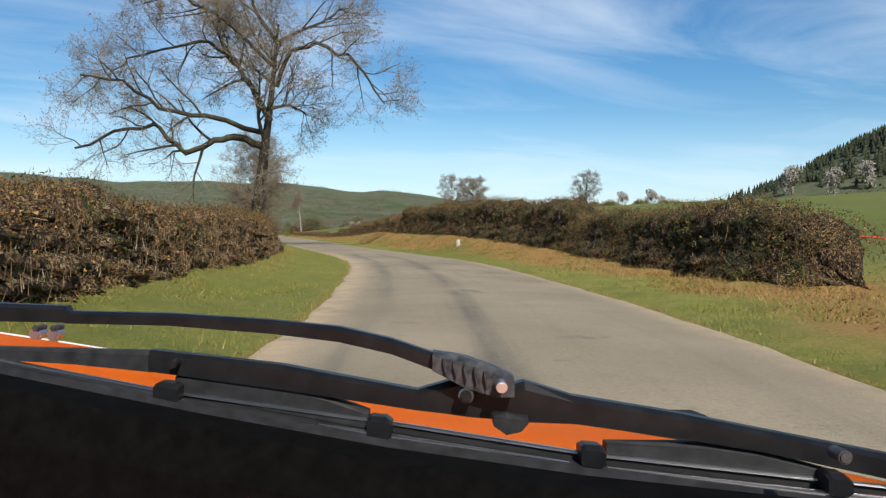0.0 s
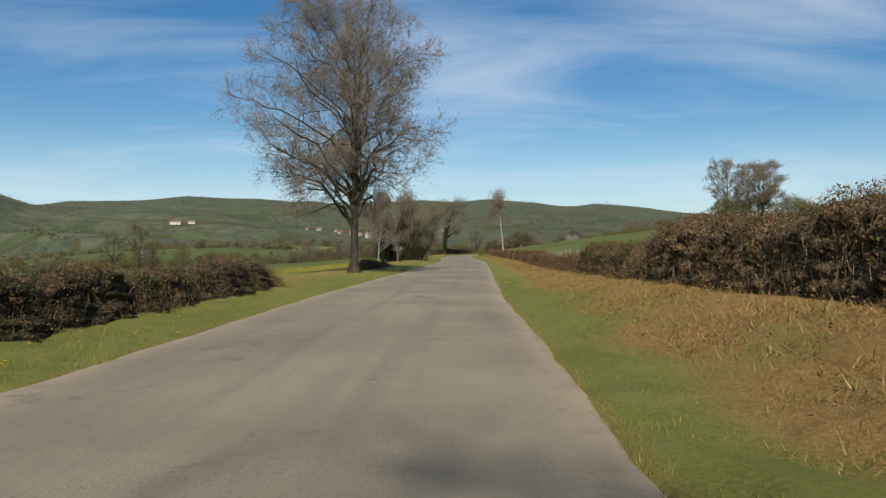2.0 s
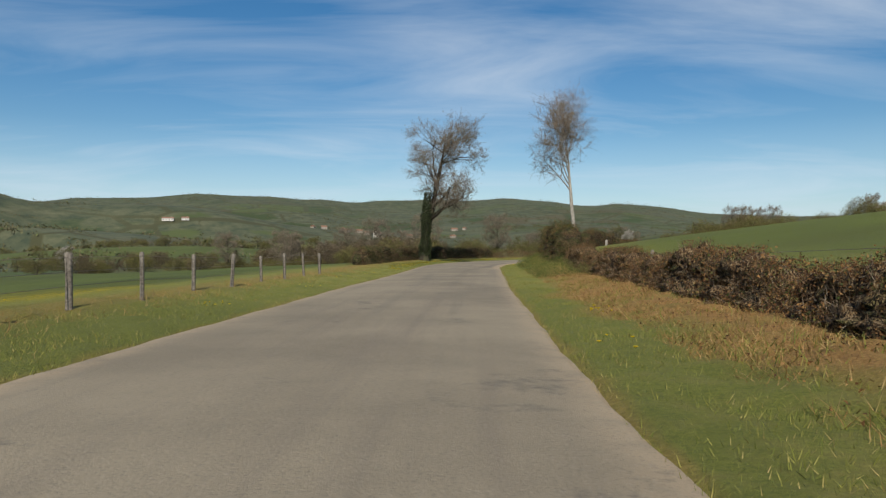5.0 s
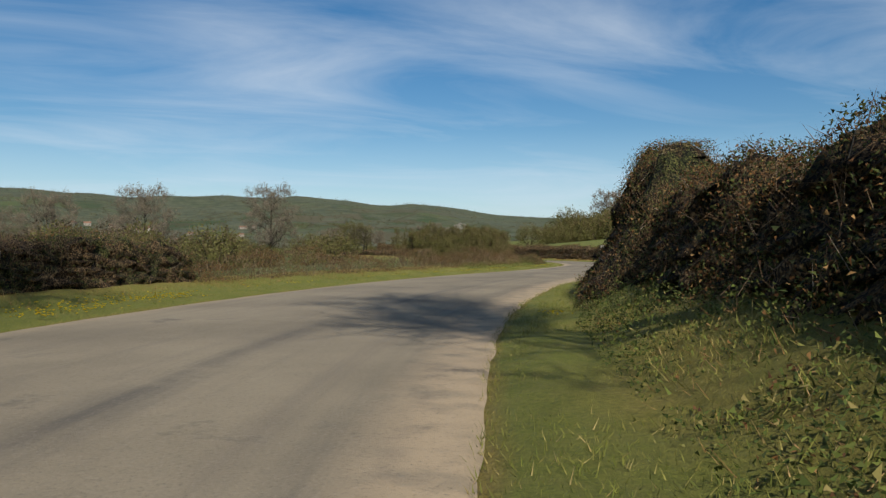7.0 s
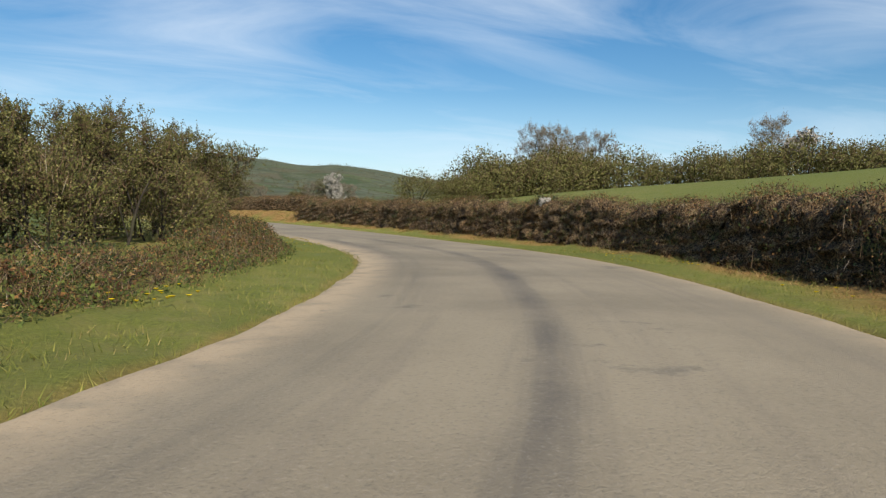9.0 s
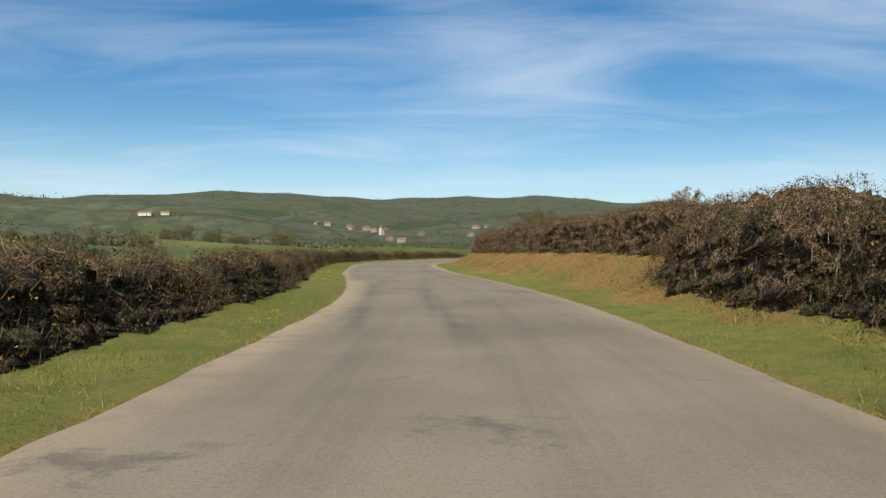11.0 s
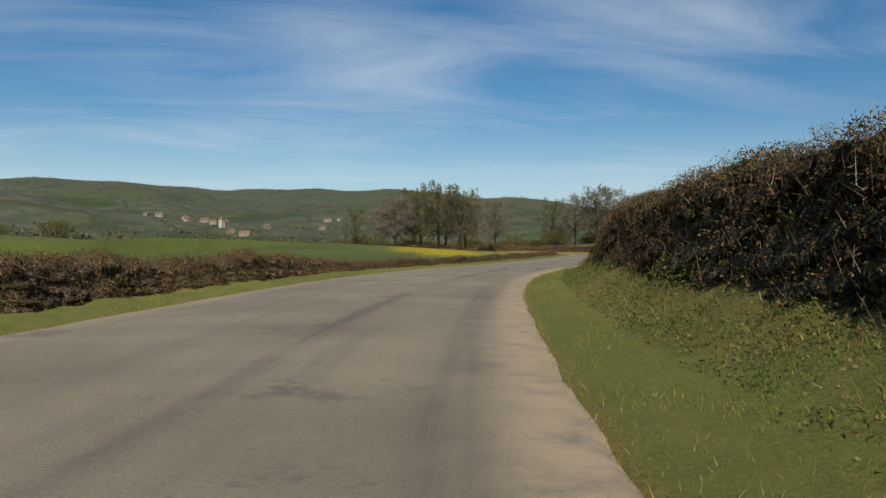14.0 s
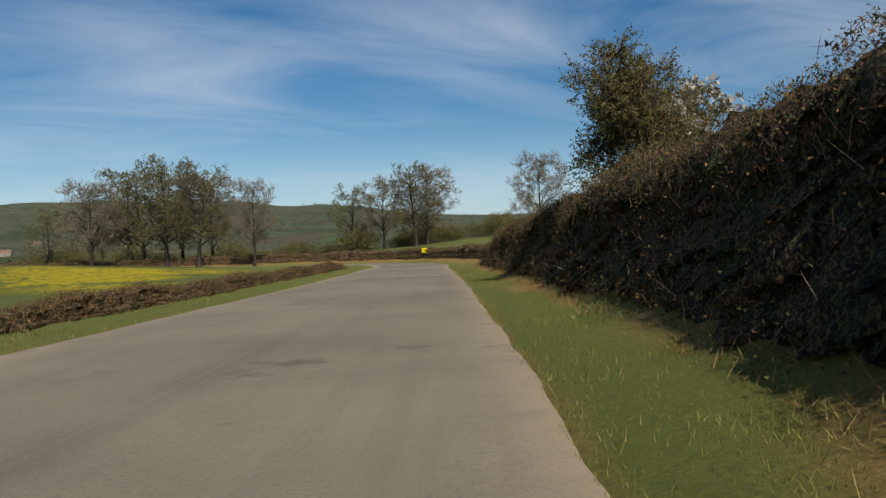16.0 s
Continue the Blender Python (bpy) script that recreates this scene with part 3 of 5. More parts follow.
def hedge(name, s0, s1, side, e, height, depth, label, leafy=0.4, russet=0.35, twigs=190, leaves=850, ragged=0.2, seed=1, twig_long=0.42, stems=9, heart=True, skirt=0.25, group="hedges along the lane", core=None):
    """A hedge along the lane: a heart with its shade painted in, a thicket of twigs and cut stems, and the leaves that
    hang in it.
    """
    rng = np.random.default_rng(seed)
    s0, s1 = s0 - 0.8, s1 + 0.8
    long = s1 - s0
    c = on_road((s0 + s1) / 2, side, e)[0]
    cz = float(ground_z(c[0], c[1])[0])
    root = thing(name, c[0], c[1], cz, label, "hedge", group)
    base = np.array([c[0], c[1], cz])

    def top(s):
        rough = ragged * (0.5 * np.sin(s * 0.7 + seed) + 0.35 * np.sin(s * 1.9 + 2 * seed) + 0.3 * np.sin(s * 4.3 + seed))
        return (height + rough) * (0.42 + 0.58 * np.sqrt(smooth(0, 2.2, s - s0) * smooth(0, 2.2, s1 - s)))

    def shift(q, hh):
        """The side of the lane spreads towards its foot."""
        return np.where(q < 0, -skirt * (1 - smooth(0.0, 0.55, hh)), 0.0)

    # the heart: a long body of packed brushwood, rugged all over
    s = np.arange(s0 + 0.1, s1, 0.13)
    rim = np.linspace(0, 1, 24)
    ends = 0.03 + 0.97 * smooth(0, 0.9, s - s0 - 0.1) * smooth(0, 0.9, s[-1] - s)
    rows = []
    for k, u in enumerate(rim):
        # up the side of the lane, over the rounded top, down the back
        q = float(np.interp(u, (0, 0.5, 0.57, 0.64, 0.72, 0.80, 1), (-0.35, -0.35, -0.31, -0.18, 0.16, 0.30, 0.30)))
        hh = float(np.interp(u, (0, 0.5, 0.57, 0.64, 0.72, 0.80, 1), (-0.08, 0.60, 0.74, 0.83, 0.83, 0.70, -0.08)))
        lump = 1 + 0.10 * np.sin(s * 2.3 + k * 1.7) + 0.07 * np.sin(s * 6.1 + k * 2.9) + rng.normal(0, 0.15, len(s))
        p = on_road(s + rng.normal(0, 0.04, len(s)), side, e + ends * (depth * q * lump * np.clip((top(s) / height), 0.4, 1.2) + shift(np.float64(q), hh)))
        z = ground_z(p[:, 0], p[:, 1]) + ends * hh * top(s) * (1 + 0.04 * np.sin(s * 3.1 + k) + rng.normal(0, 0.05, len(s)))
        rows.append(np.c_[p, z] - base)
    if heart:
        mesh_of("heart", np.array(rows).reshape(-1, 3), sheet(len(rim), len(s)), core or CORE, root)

    def spots(n, skin):
        t = rng.uniform(s0, s1, n)
        face = rng.uniform(0, 1, n)
        # a third grow on the top, most of the others on the side of the lane
        up = face < 0.34
        q = np.where(up, rng.uniform(-0.36, 0.36, n), np.where(rng.random(n) < 0.8, -1, 1) * (0.37 + rng.normal(0, skin, n)))
        hh = np.where(up, 0.96 - abs(rng.normal(0, 0.08, n)), rng.uniform(0.0, 0.95, n))
        q = q * (1 - 0.30 * smooth(0.65, 1.0, hh))
        p = on_road(t, side, e + q * depth + shift(q, hh))
        z0 = ground_z(p[:, 0], p[:, 1])
        return np.c_[p, z0 + hh * top(t)] - base, t, q, hh

    n = int(twigs * 1.25 * long)
    p, t, q, hh = spots(n, 0.07)
    out = np.c_[np.interp(t, RUN, RIGHT[:, 0]), np.interp(t, RUN, RIGHT[:, 1]), 0 * t] * side
    d = out * (q * 1.1)[:, None] + rng.normal(0, 0.55, (n, 3)) + [0, 0, 0.75]
    d /= np.linalg.norm(d, axis=1)[:, None]
    size = twig_long * rng.uniform(0.3, 1.0, n)
    size = np.minimum(size, np.maximum(0.12, (1.0 - hh) * height + 0.14) * rng.uniform(0.7, 1.4, n))
    v, f = prisms(p - d * size[:, None] * 0.4, p + d * size[:, None] * 0.6, 0.0025 + 0.005 * rng.random(n) ** 2)
    tagged(mesh_of("brushwood", v, f, TWIG, root), kind="stuff")
    # cut upright stems along the side of the lane
    n = int(stems * (1.1 if core is None else 0.5) * long)
    if n:
        t = rng.uniform(s0 + 0.3, s1 - 0.3, n)
        low = rng.uniform(0.08, 0.6, n)
        p = on_road(t, side, e - depth * (0.37 + rng.normal(0, 0.05, n)) + shift(low - 1, low))
        a = np.c_[p, ground_z(p[:, 0], p[:, 1]) + low * top(t)] - base
        b = a + np.c_[rng.normal(0, 0.12, (n, 2)), np.ones(n)] * (np.minimum(0.92 - low, rng.uniform(0.06, 0.22, n)) * top(t))[:, None]
        v, f = prisms(a, b, 0.003 + 0.004 * rng.random(n) ** 2)
        tagged(mesh_of("stemwork", v, f, STEM, root), kind="stuff")
    for part_name, share, mat, big in (("dry_foliage", russet, RUSSET, 0.036), ("foliage", leafy, GREEN, 0.035)):
        n = int(leaves * 2.5 * long * share)
        if n:
            p, t, q, hh = spots(n, 0.07)
            # leaves hang in clumps, each kind in its own
            clump = np.sin(t * 1.7 + big * 900) + np.sin(t * 4.1 + hh * 5 + seed) + np.sin(hh * 7 - t * 2.3 + big * 500)
            p = p[clump + rng.normal(0, 0.9, n) > -0.5]
            n = len(p)
            v, f = leaflets(p + rng.normal(0, 0.04, (n, 3)), big, rng)
            tagged(mesh_of(part_name, v, f, mat, root), kind="stuff")
    return root


def tubes(paths, sides):
    """Round tapered limbs: each path is a list of (point, radius)."""
    V, F, base = [], [], 0
    for path in paths:
        pts = [Vector(p) for p, r in path]
        for k, (p, r) in enumerate(path):
            d = (pts[min(k + 1, len(pts) - 1)] - pts[max(k - 1, 0)]).normalized()
            u = d.cross(Vector((0.31, 0.95, 0.1))).normalized()
            w = d.cross(u)
            for j in range(sides):
                t = 2 * math.pi * j / sides
                V.append(Vector(p) + (u * math.cos(t) + w * math.sin(t)) * r * (1 + 0.10 * math.sin(3 * t + k)))
            if k:
                for j in range(sides):
                    a, b = base + (k - 1) * sides + j, base + (k - 1) * sides + (j + 1) % sides
                    F.append((a, b, b + sides, a + sides))
        base += len(path) * sides
    return [tuple(v) for v in V], F


def grow(rng, start, way, radius, length, steps=6, wander=0.16, lift=0.05, taper=0.35):
    """One limb as a list of (point, radius)."""
    p, d, rows = Vector(start), Vector(way).normalized(), []
    for k in range(steps + 1):
        rows.append((p.copy(), radius * (1 - (1 - taper) * k / steps)))
        d = (d + Vector(rng.normal(0, wander, 3)) + Vector((0, 0, lift))).normalized()
        p = p + d * (length / steps)
    return rows


def at(limb, u):
    k = min(int(u * (len(limb) - 1)), len(limb) - 2)
    w = u * (len(limb) - 1) - k
    p = limb[k][0].lerp(limb[k + 1][0], w)
    d = (limb[k + 1][0] - limb[k][0]).normalized()
    return p, d, limb[k][1] * (1 - w) + limb[k + 1][1] * w


def branch_out(rng, limb, n, low, length, spread, lift, thin=0.6, steps=5, wander=0.18, bias=(0, 0)):
    """Limbs that leave another one, shorter towards its end."""
    out = []
    for k in range(n):
        u = low + (1 - low) * (k + rng.uniform(0.1, 0.9)) / n
        p, d, r = at(limb, min(u, 0.98))
        side = Vector(rng.normal(0, 1, 3))
        side = (side - d * side.dot(d)).normalized()
        side = (side + Vector((*bias, 0))).normalized()
        way = d * (1 - spread) + side * spread + Vector((0, 0, lift))
        out.append(grow(rng, p, way, max(r * thin, 0.008), length * (1.15 - 0.65 * u) * rng.uniform(0.75, 1.2), steps, wander, lift * 0.25, 0.3))
    return out


def dome_limbs(rng, trunk, height, n, first, mid, tall, wide, skew=(0, 0)):
    """Limbs that climb and then arch out to the skin of a rounded crown: its middle, half height and half width as shares of the height."""
    out = []
    for k in range(n):
        u, a = (k + rng.uniform(0.2, 0.8)) / n, 2.4 * k + rng.uniform(-0.4, 0.4)
        p, d, r = at(trunk, first + (0.92 - first) * u ** 1.25)
        rise = mid + tall * (2 * u - 1) * 0.92
        w = wide * math.sqrt(max(0.06, 1 - ((rise - mid) / tall) ** 2)) * rng.uniform(0.8, 1.05)
        end = Vector(((math.cos(a) * w + skew[0]) * height, (math.sin(a) * w + skew[1]) * height, max(rise * height, p.z * 0.75)))
        knee = p.lerp(end, 0.4) + Vector((0, 0, 0.10 * height * (1 - 0.4 * u)))
        rows = []
        for j in range(8):
            v = j / 7
            q = p * (1 - v) ** 2 + knee * (2 * v * (1 - v)) + end * v * v
            if j:
                q = q + Vector(rng.normal(0, 0.010 * height, 3))
            rows.append((q, r * 0.55 * (1 - 0.75 * v)))
        out.append(rows)
    return out


def bent_limb(rng, radius, depth, *points):
    """A crooked limb through a few places (across, up), which leans away or towards by depth at its end."""
    rows = []
    n = len(points) - 1
    for j in range(3 * n + 1):
        k = min(j // 3, n - 1)
        w = j / 3 - k
        (x0, z0), (x1, z1) = points[k], points[k + 1]
        rows.append((Vector((x0 + (x1 - x0) * w, depth * j / (3 * n), z0 + (z1 - z0) * w)) + Vector(rng.normal(0, 0.09, 3)) * (j > 0), radius * (1 - 0.7 * j / (3 * n))))
    return rows


def bare_tree(name, x, y, height, label, seed=1, trunk_r=0.3, first=0.3, limbs=9, reach=0.42, spread=0.62, lift=0.15, sprays=9, bark_mat=None, bud=0.09, buds=2, leaf_mat=None, lean=(0, 0), group="trees by the lane", z=None, stems=1, stem_out=0.0, twig=0.010, blossom=False, finer=4, spray=0.075, apart=True, bias=(0, 0), forks=5, crown=6, second=3, sway=0.035, twig_mat=None, flare=0.12, clear=None, dome=None, bent=(), bough=None, sprouts=None):
    """A leafless spring tree: trunk, limbs, boughs and sprays of twigs with opening buds."""
    rng = np.random.default_rng(seed)
    zz = float(ground_z(x, y)[0]) if z is None else z
    root = thing(name, x, y, zz, label, "tree", group)
    trunks, mains, boughs = [], [], []
    for k in range(stems):
        t = 2 * math.pi * k / max(stems, 1) + rng.uniform(0, 0.5)
        o = Vector((math.cos(t), math.sin(t), 0)) * stem_out * rng.uniform(0.3, 1.0)
        tr = grow(rng, o - Vector((0, 0, 0.25)), (lean[0] + o.x * flare, lean[1] + o.y * flare, 1), trunk_r * rng.uniform(0.75, 1.0), height * rng.uniform(0.72, 0.92), 12, sway if stems == 1 else 0.08, 0.03, 0.12)
        tr[0] = (tr[0][0], trunk_r * 1.5)
        trunks.append(tr)
        if dome:
            got = dome_limbs(rng, tr, height, limbs, first, *dome)
        else:
            got = branch_out(rng, tr, limbs, first, height * reach, spread, lift, 0.55, 6, 0.15, bias)
        got += [bent_limb(rng, *row) for row in bent]
        if clear:
            got = [limb for limb in got if limb[-1][0].x < clear[0] or limb[0][0].z > clear[1] * height]
        mains += got
        for limb in got:
            boughs += branch_out(rng, limb, forks, 0.25, bough or height * reach * 0.5, 0.55, lift, 0.55, 4, 0.2)
        if sprouts:
            boughs += branch_out(rng, tr[:sprouts[1]], sprouts[0], 0.3, sprouts[2], 0.75, 0.1, 0.09, 4, 0.25)
        boughs += branch_out(rng, tr, crown, 0.72, height * reach * 0.45, 0.5, lift, 0.5, 4, 0.2)
    fine = []
    for limb in boughs:
        fine += branch_out(rng, limb, finer, 0.2, height * reach * 0.26, 0.6, lift, 0.6, 2, 0.25)
    bm = bark_mat or BARK
    for k, tr in enumerate(trunks):
        mesh_of("trunk", *tubes([tr], 10), bm, root, True)
    if apart:
        for limb in mains:
            mesh_of("limb", *tubes([limb], 6), bm, root, True)
    else:
        tagged(mesh_of("scaffold", *tubes(mains, 5), bm, root, True), kind="stuff")
    tagged(mesh_of("branchwork", *tubes(boughs, 4), bm, root, True), kind="stuff")
    if fine:
        tagged(mesh_of("twigwork", *tubes(fine, 3), twig_mat or SPRAY, root, True), kind="stuff")
    a, d = [], []
    for limb in (fine + boughs if fine else boughs + mains):
        for k in range(sprays):
            p, way, r = at(limb, rng.uniform(0.2, 1.0) ** 0.7 * 0.99)
            a.append(p)
            d.append(way)
    a, d = np.array(a), np.array(d)
    n = len(a)
    size = height * spray
    way = d * 0.8 + rng.normal(0, 0.55, (n, 3)) + [0, 0, lift]
    way /= np.linalg.norm(way, axis=1)[:, None]
    b = a + way * (size * rng.uniform(0.5, 1.3, n))[:, None]
    v1, f1 = prisms(a, b, twig)
    # a second order of thin twigs along each spray
    pick = np.repeat(np.arange(n), second)
    u = rng.uniform(0.2, 0.95, len(pick))[:, None]
    a2 = a[pick] * (1 - u) + b[pick] * u
    w2 = way[pick] * 0.7 + rng.normal(0, 0.6, (len(pick), 3)) + [0, 0, lift]
    w2 /= np.linalg.norm(w2, axis=1)[:, None]
    b2 = a2 + w2 * (size * 0.55 * rng.uniform(0.4, 1.2, len(pick)))[:, None]
    v2, f2 = prisms(a2, b2, twig * 0.65)
    tagged(mesh_of("brushwood", np.r_[v1, v2], np.r_[f1, f2 + len(v1)], twig_mat or SPRAY, root), kind="stuff")
    if buds:
        pick = np.repeat(np.arange(len(a2)), buds)
        u = rng.uniform(0.3, 1.0, len(pick))[:, None]
        v, f = flakes(a2[pick] * (1 - u) + b2[pick] * u, np.full(len(pick), bud), rng)
        tagged(mesh_of("blossom" if blossom else "foliage", v, f, leaf_mat or BUD, root), kind="stuff")
    return root


def leafy_bush(name, x, y, height, label, seed, mat, wide=1.0, lobes=11, n=3000, leaf=0.046, stems=5, group="field bushes"):
    """A bush in young leaf: stems, and lobes of foliage that overlap down to the ground."""
    rng = np.random.default_rng(seed)
    root = thing(name, x, y, float(ground_z(x, y)[0]), label, "bush", group)
    for k in range(stems):
        t = 2.4 * k
        mesh_of("stem", *tubes([grow(rng, (math.cos(t) * 0.06 * height, math.sin(t) * 0.06 * height, -0.2), (math.cos(t) * 0.5, math.sin(t) * 0.5, 1), 0.014 * height, 0.8 * height, 5, 0.12, 0.03, 0.3)], 5), BARK, root, True)
    k = np.arange(lobes)
    a, u = k * 2.4 + rng.uniform(-0.4, 0.4, lobes), np.sqrt((k + 0.5) / lobes)
    r = rng.uniform(0.17, 0.27, lobes) * height
    c = np.c_[np.cos(a) * u * 0.42 * height * wide, np.sin(a) * u * 0.42 * height * wide, height * (0.30 + 0.46 * (1 - u ** 2) * rng.uniform(0.75, 1.05, lobes))]
    pick = rng.integers(0, lobes, n)
    d = rng.normal(size=(n, 3))
    d /= np.linalg.norm(d, axis=1)[:, None]
    far = rng.uniform(0.15, 1.0, n) ** 0.45 * (1 + 0.18 * np.sin(7 * d[:, 0] + pick) * np.sin(6 * d[:, 2] + pick))
    p = c[pick] + d * (r[pick] * far)[:, None] * [1, 1, 1.15]
    low = rng.random(n) < 0.22
    p[low, 2] *= rng.uniform(0.1, 0.6, low.sum())
    p[:, 2] = np.maximum(p[:, 2], 0.02 * height)
    v, f = flakes(p, np.full(n, leaf * height), rng)
    tagged(mesh_of("foliage", v, f, mat, root), kind="stuff")
    m = n // 5
    q = p[:m]
    way = (q - [0, 0, 0.3 * height]) / height + rng.normal(0, 0.25, (m, 3)) + [0, 0, 0.3]
    v, f = prisms(q - way * 0.08 * height, q + way * 0.11 * height, 0.003 * height)
    tagged(mesh_of("brushwood", v, f, TWIG, root), kind="stuff")
    return root


def part(name, bm, mat, parent, label=""):
    """A bmesh as one mesh under a thing or a part."""
    me = bpy.data.meshes.new(name)
    bm.to_mesh(me)
    bm.free()
    me.materials.append(mat)
    ob = new(name, me)
    ob.parent = parent
    return tagged(ob, label)


def box(sx, sy, sz, x=0, y=0, z=0, bevel=0.0, turn=0.0):
    bm = bmesh.new()
    bmesh.ops.create_cube(bm, size=1)
    bmesh.ops.scale(bm, vec=(sx, sy, sz), verts=bm.verts)
    if bevel:
        bmesh.ops.bevel(bm, geom=list(bm.edges), offset=bevel, segments=2, affect="EDGES", profile=0.5)
    bmesh.ops.transform(bm, matrix=pose(x, y, z, 0, 0, turn), verts=bm.verts)
    return bm


def z_at(x, y):
    return float(ground_z(x, y)[0])


# ---- hedges, in the order of the drive ----
L_R = "tall unkempt brown hedge of bare twigs on a grassy bank"
L_L = "low trimmed brown hedge of bare twigs beside the meadow"
L_T = "thin russet hedge of cut stems and dry leaves along a field"
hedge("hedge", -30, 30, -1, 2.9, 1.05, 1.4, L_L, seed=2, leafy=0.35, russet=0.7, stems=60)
hedge("hedge", 30, 58, -1, 3.2, 1.15, 1.3, L_L, seed=3, leafy=0.6, core=SHADED_CORE)
hedge("hedge", 58, 92, -1, 2.4, 0.85, 1.1, L_L, seed=21, leafy=0.4, core=SHADED_CORE)
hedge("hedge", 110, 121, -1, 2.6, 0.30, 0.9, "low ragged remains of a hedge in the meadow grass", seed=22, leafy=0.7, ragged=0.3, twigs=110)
hedge("hedge", 11, 23, 1, 3.8, 1.5, 1.7, L_R, seed=41, leafy=0.9, russet=0.7, stems=14, skirt=0.5, core=SHADED_CORE)
hedge("hedge", 23, 52, 1, 3.8, 1.85, 1.7, L_R, seed=4, leafy=0.6, russet=0.6, stems=22, skirt=0.4, core=SHADED_CORE)
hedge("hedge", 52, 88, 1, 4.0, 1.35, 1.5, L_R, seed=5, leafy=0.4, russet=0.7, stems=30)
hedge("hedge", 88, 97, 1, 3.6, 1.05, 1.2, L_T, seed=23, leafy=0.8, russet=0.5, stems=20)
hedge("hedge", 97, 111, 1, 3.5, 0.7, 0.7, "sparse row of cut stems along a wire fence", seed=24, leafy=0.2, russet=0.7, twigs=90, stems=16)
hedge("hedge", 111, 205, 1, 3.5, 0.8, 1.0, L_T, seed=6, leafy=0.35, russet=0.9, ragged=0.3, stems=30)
hedge("hedge", 205, 221, 1, 3.4, 1.75, 1.7, L_R, seed=25, leafy=1.6, russet=0.6, ragged=0.35, skirt=0.3, stems=4, leaves=1200, core=SHADED_CORE)
hedge("hedge", 221, 229, 1, 3.4, 1.4, 1.7, L_R, seed=38, leafy=1.5, russet=0.7, ragged=0.3, skirt=0.3, stems=6, leaves=1200, core=SHADED_CORE)
hedge("hedge", 229, 246, 1, 3.2, 1.3, 1.8, L_R, seed=7, leafy=0.9, russet=0.8, skirt=0.4, ragged=0.3, stems=4, leaves=1200, core=SHADED_CORE)
hedge("hedge", 246, 257, 1, 2.9, 2.45, 2.1, L_R, seed=34, leafy=1.0, russet=0.8, skirt=0.9, ragged=0.3, stems=2, leaves=1300, core=SHADED_CORE)
hedge("hedge", 257, 267, 1, 2.8, 1.9, 1.9, L_R, seed=42, leafy=0.9, russet=0.8, skirt=0.8, ragged=0.25, stems=2, leaves=1200, core=SHADED_CORE)
hedge("hedge", 267, 284, 1, 2.6, 1.45, 1.7, L_R, seed=35, leafy=0.6, russet=0.6, skirt=0.7, stems=4, core=SHADED_CORE)
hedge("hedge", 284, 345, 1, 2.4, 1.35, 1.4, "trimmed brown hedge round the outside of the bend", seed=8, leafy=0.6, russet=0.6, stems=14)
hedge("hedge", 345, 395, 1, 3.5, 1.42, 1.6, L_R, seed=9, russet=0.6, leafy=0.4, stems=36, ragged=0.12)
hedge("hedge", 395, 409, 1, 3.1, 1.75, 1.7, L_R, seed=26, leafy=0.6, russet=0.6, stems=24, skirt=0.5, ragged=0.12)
hedge("hedge", 409, 432, 1, 3.1, 1.5, 1.7, L_R, seed=43, leafy=0.6, russet=0.6, stems=16, skirt=0.4, ragged=0.12, core=SHADED_CORE)
hedge("hedge", 432, 450, 1, 3.0, 1.35, 1.8, L_R, seed=39, leafy=0.8, russet=0.6, skirt=0.6, ragged=0.15, stems=2, core=SHADED_CORE)
hedge("hedge", 450, 492, 1, 2.9, 1.75, 1.9, L_R, seed=27, leafy=0.7, russet=0.6, skirt=0.65, ragged=0.15, stems=3, core=SHADED_CORE)
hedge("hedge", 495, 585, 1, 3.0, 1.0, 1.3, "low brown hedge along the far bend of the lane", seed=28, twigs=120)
hedge("hedge", 214, 252, -1, 3.6, 1.2, 1.5, "dark green and brown hedge behind the verge", seed=10, leafy=1.1, russet=0.2, core=SHADED_CORE)
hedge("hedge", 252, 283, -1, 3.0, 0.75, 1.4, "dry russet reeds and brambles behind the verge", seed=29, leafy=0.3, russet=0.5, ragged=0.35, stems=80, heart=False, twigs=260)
hedge("hedge", 318, 400, -1, 2.0, 0.85, 1.0, L_L, seed=11, leafy=0.4, core=SHADED_CORE)
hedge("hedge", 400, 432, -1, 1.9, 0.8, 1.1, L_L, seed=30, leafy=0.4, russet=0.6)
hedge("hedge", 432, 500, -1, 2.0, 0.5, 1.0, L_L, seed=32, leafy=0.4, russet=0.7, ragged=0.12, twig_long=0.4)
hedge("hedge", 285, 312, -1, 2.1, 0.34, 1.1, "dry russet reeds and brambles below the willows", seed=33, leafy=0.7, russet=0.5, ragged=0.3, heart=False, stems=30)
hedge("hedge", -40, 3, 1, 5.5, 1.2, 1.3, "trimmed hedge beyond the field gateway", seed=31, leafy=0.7)

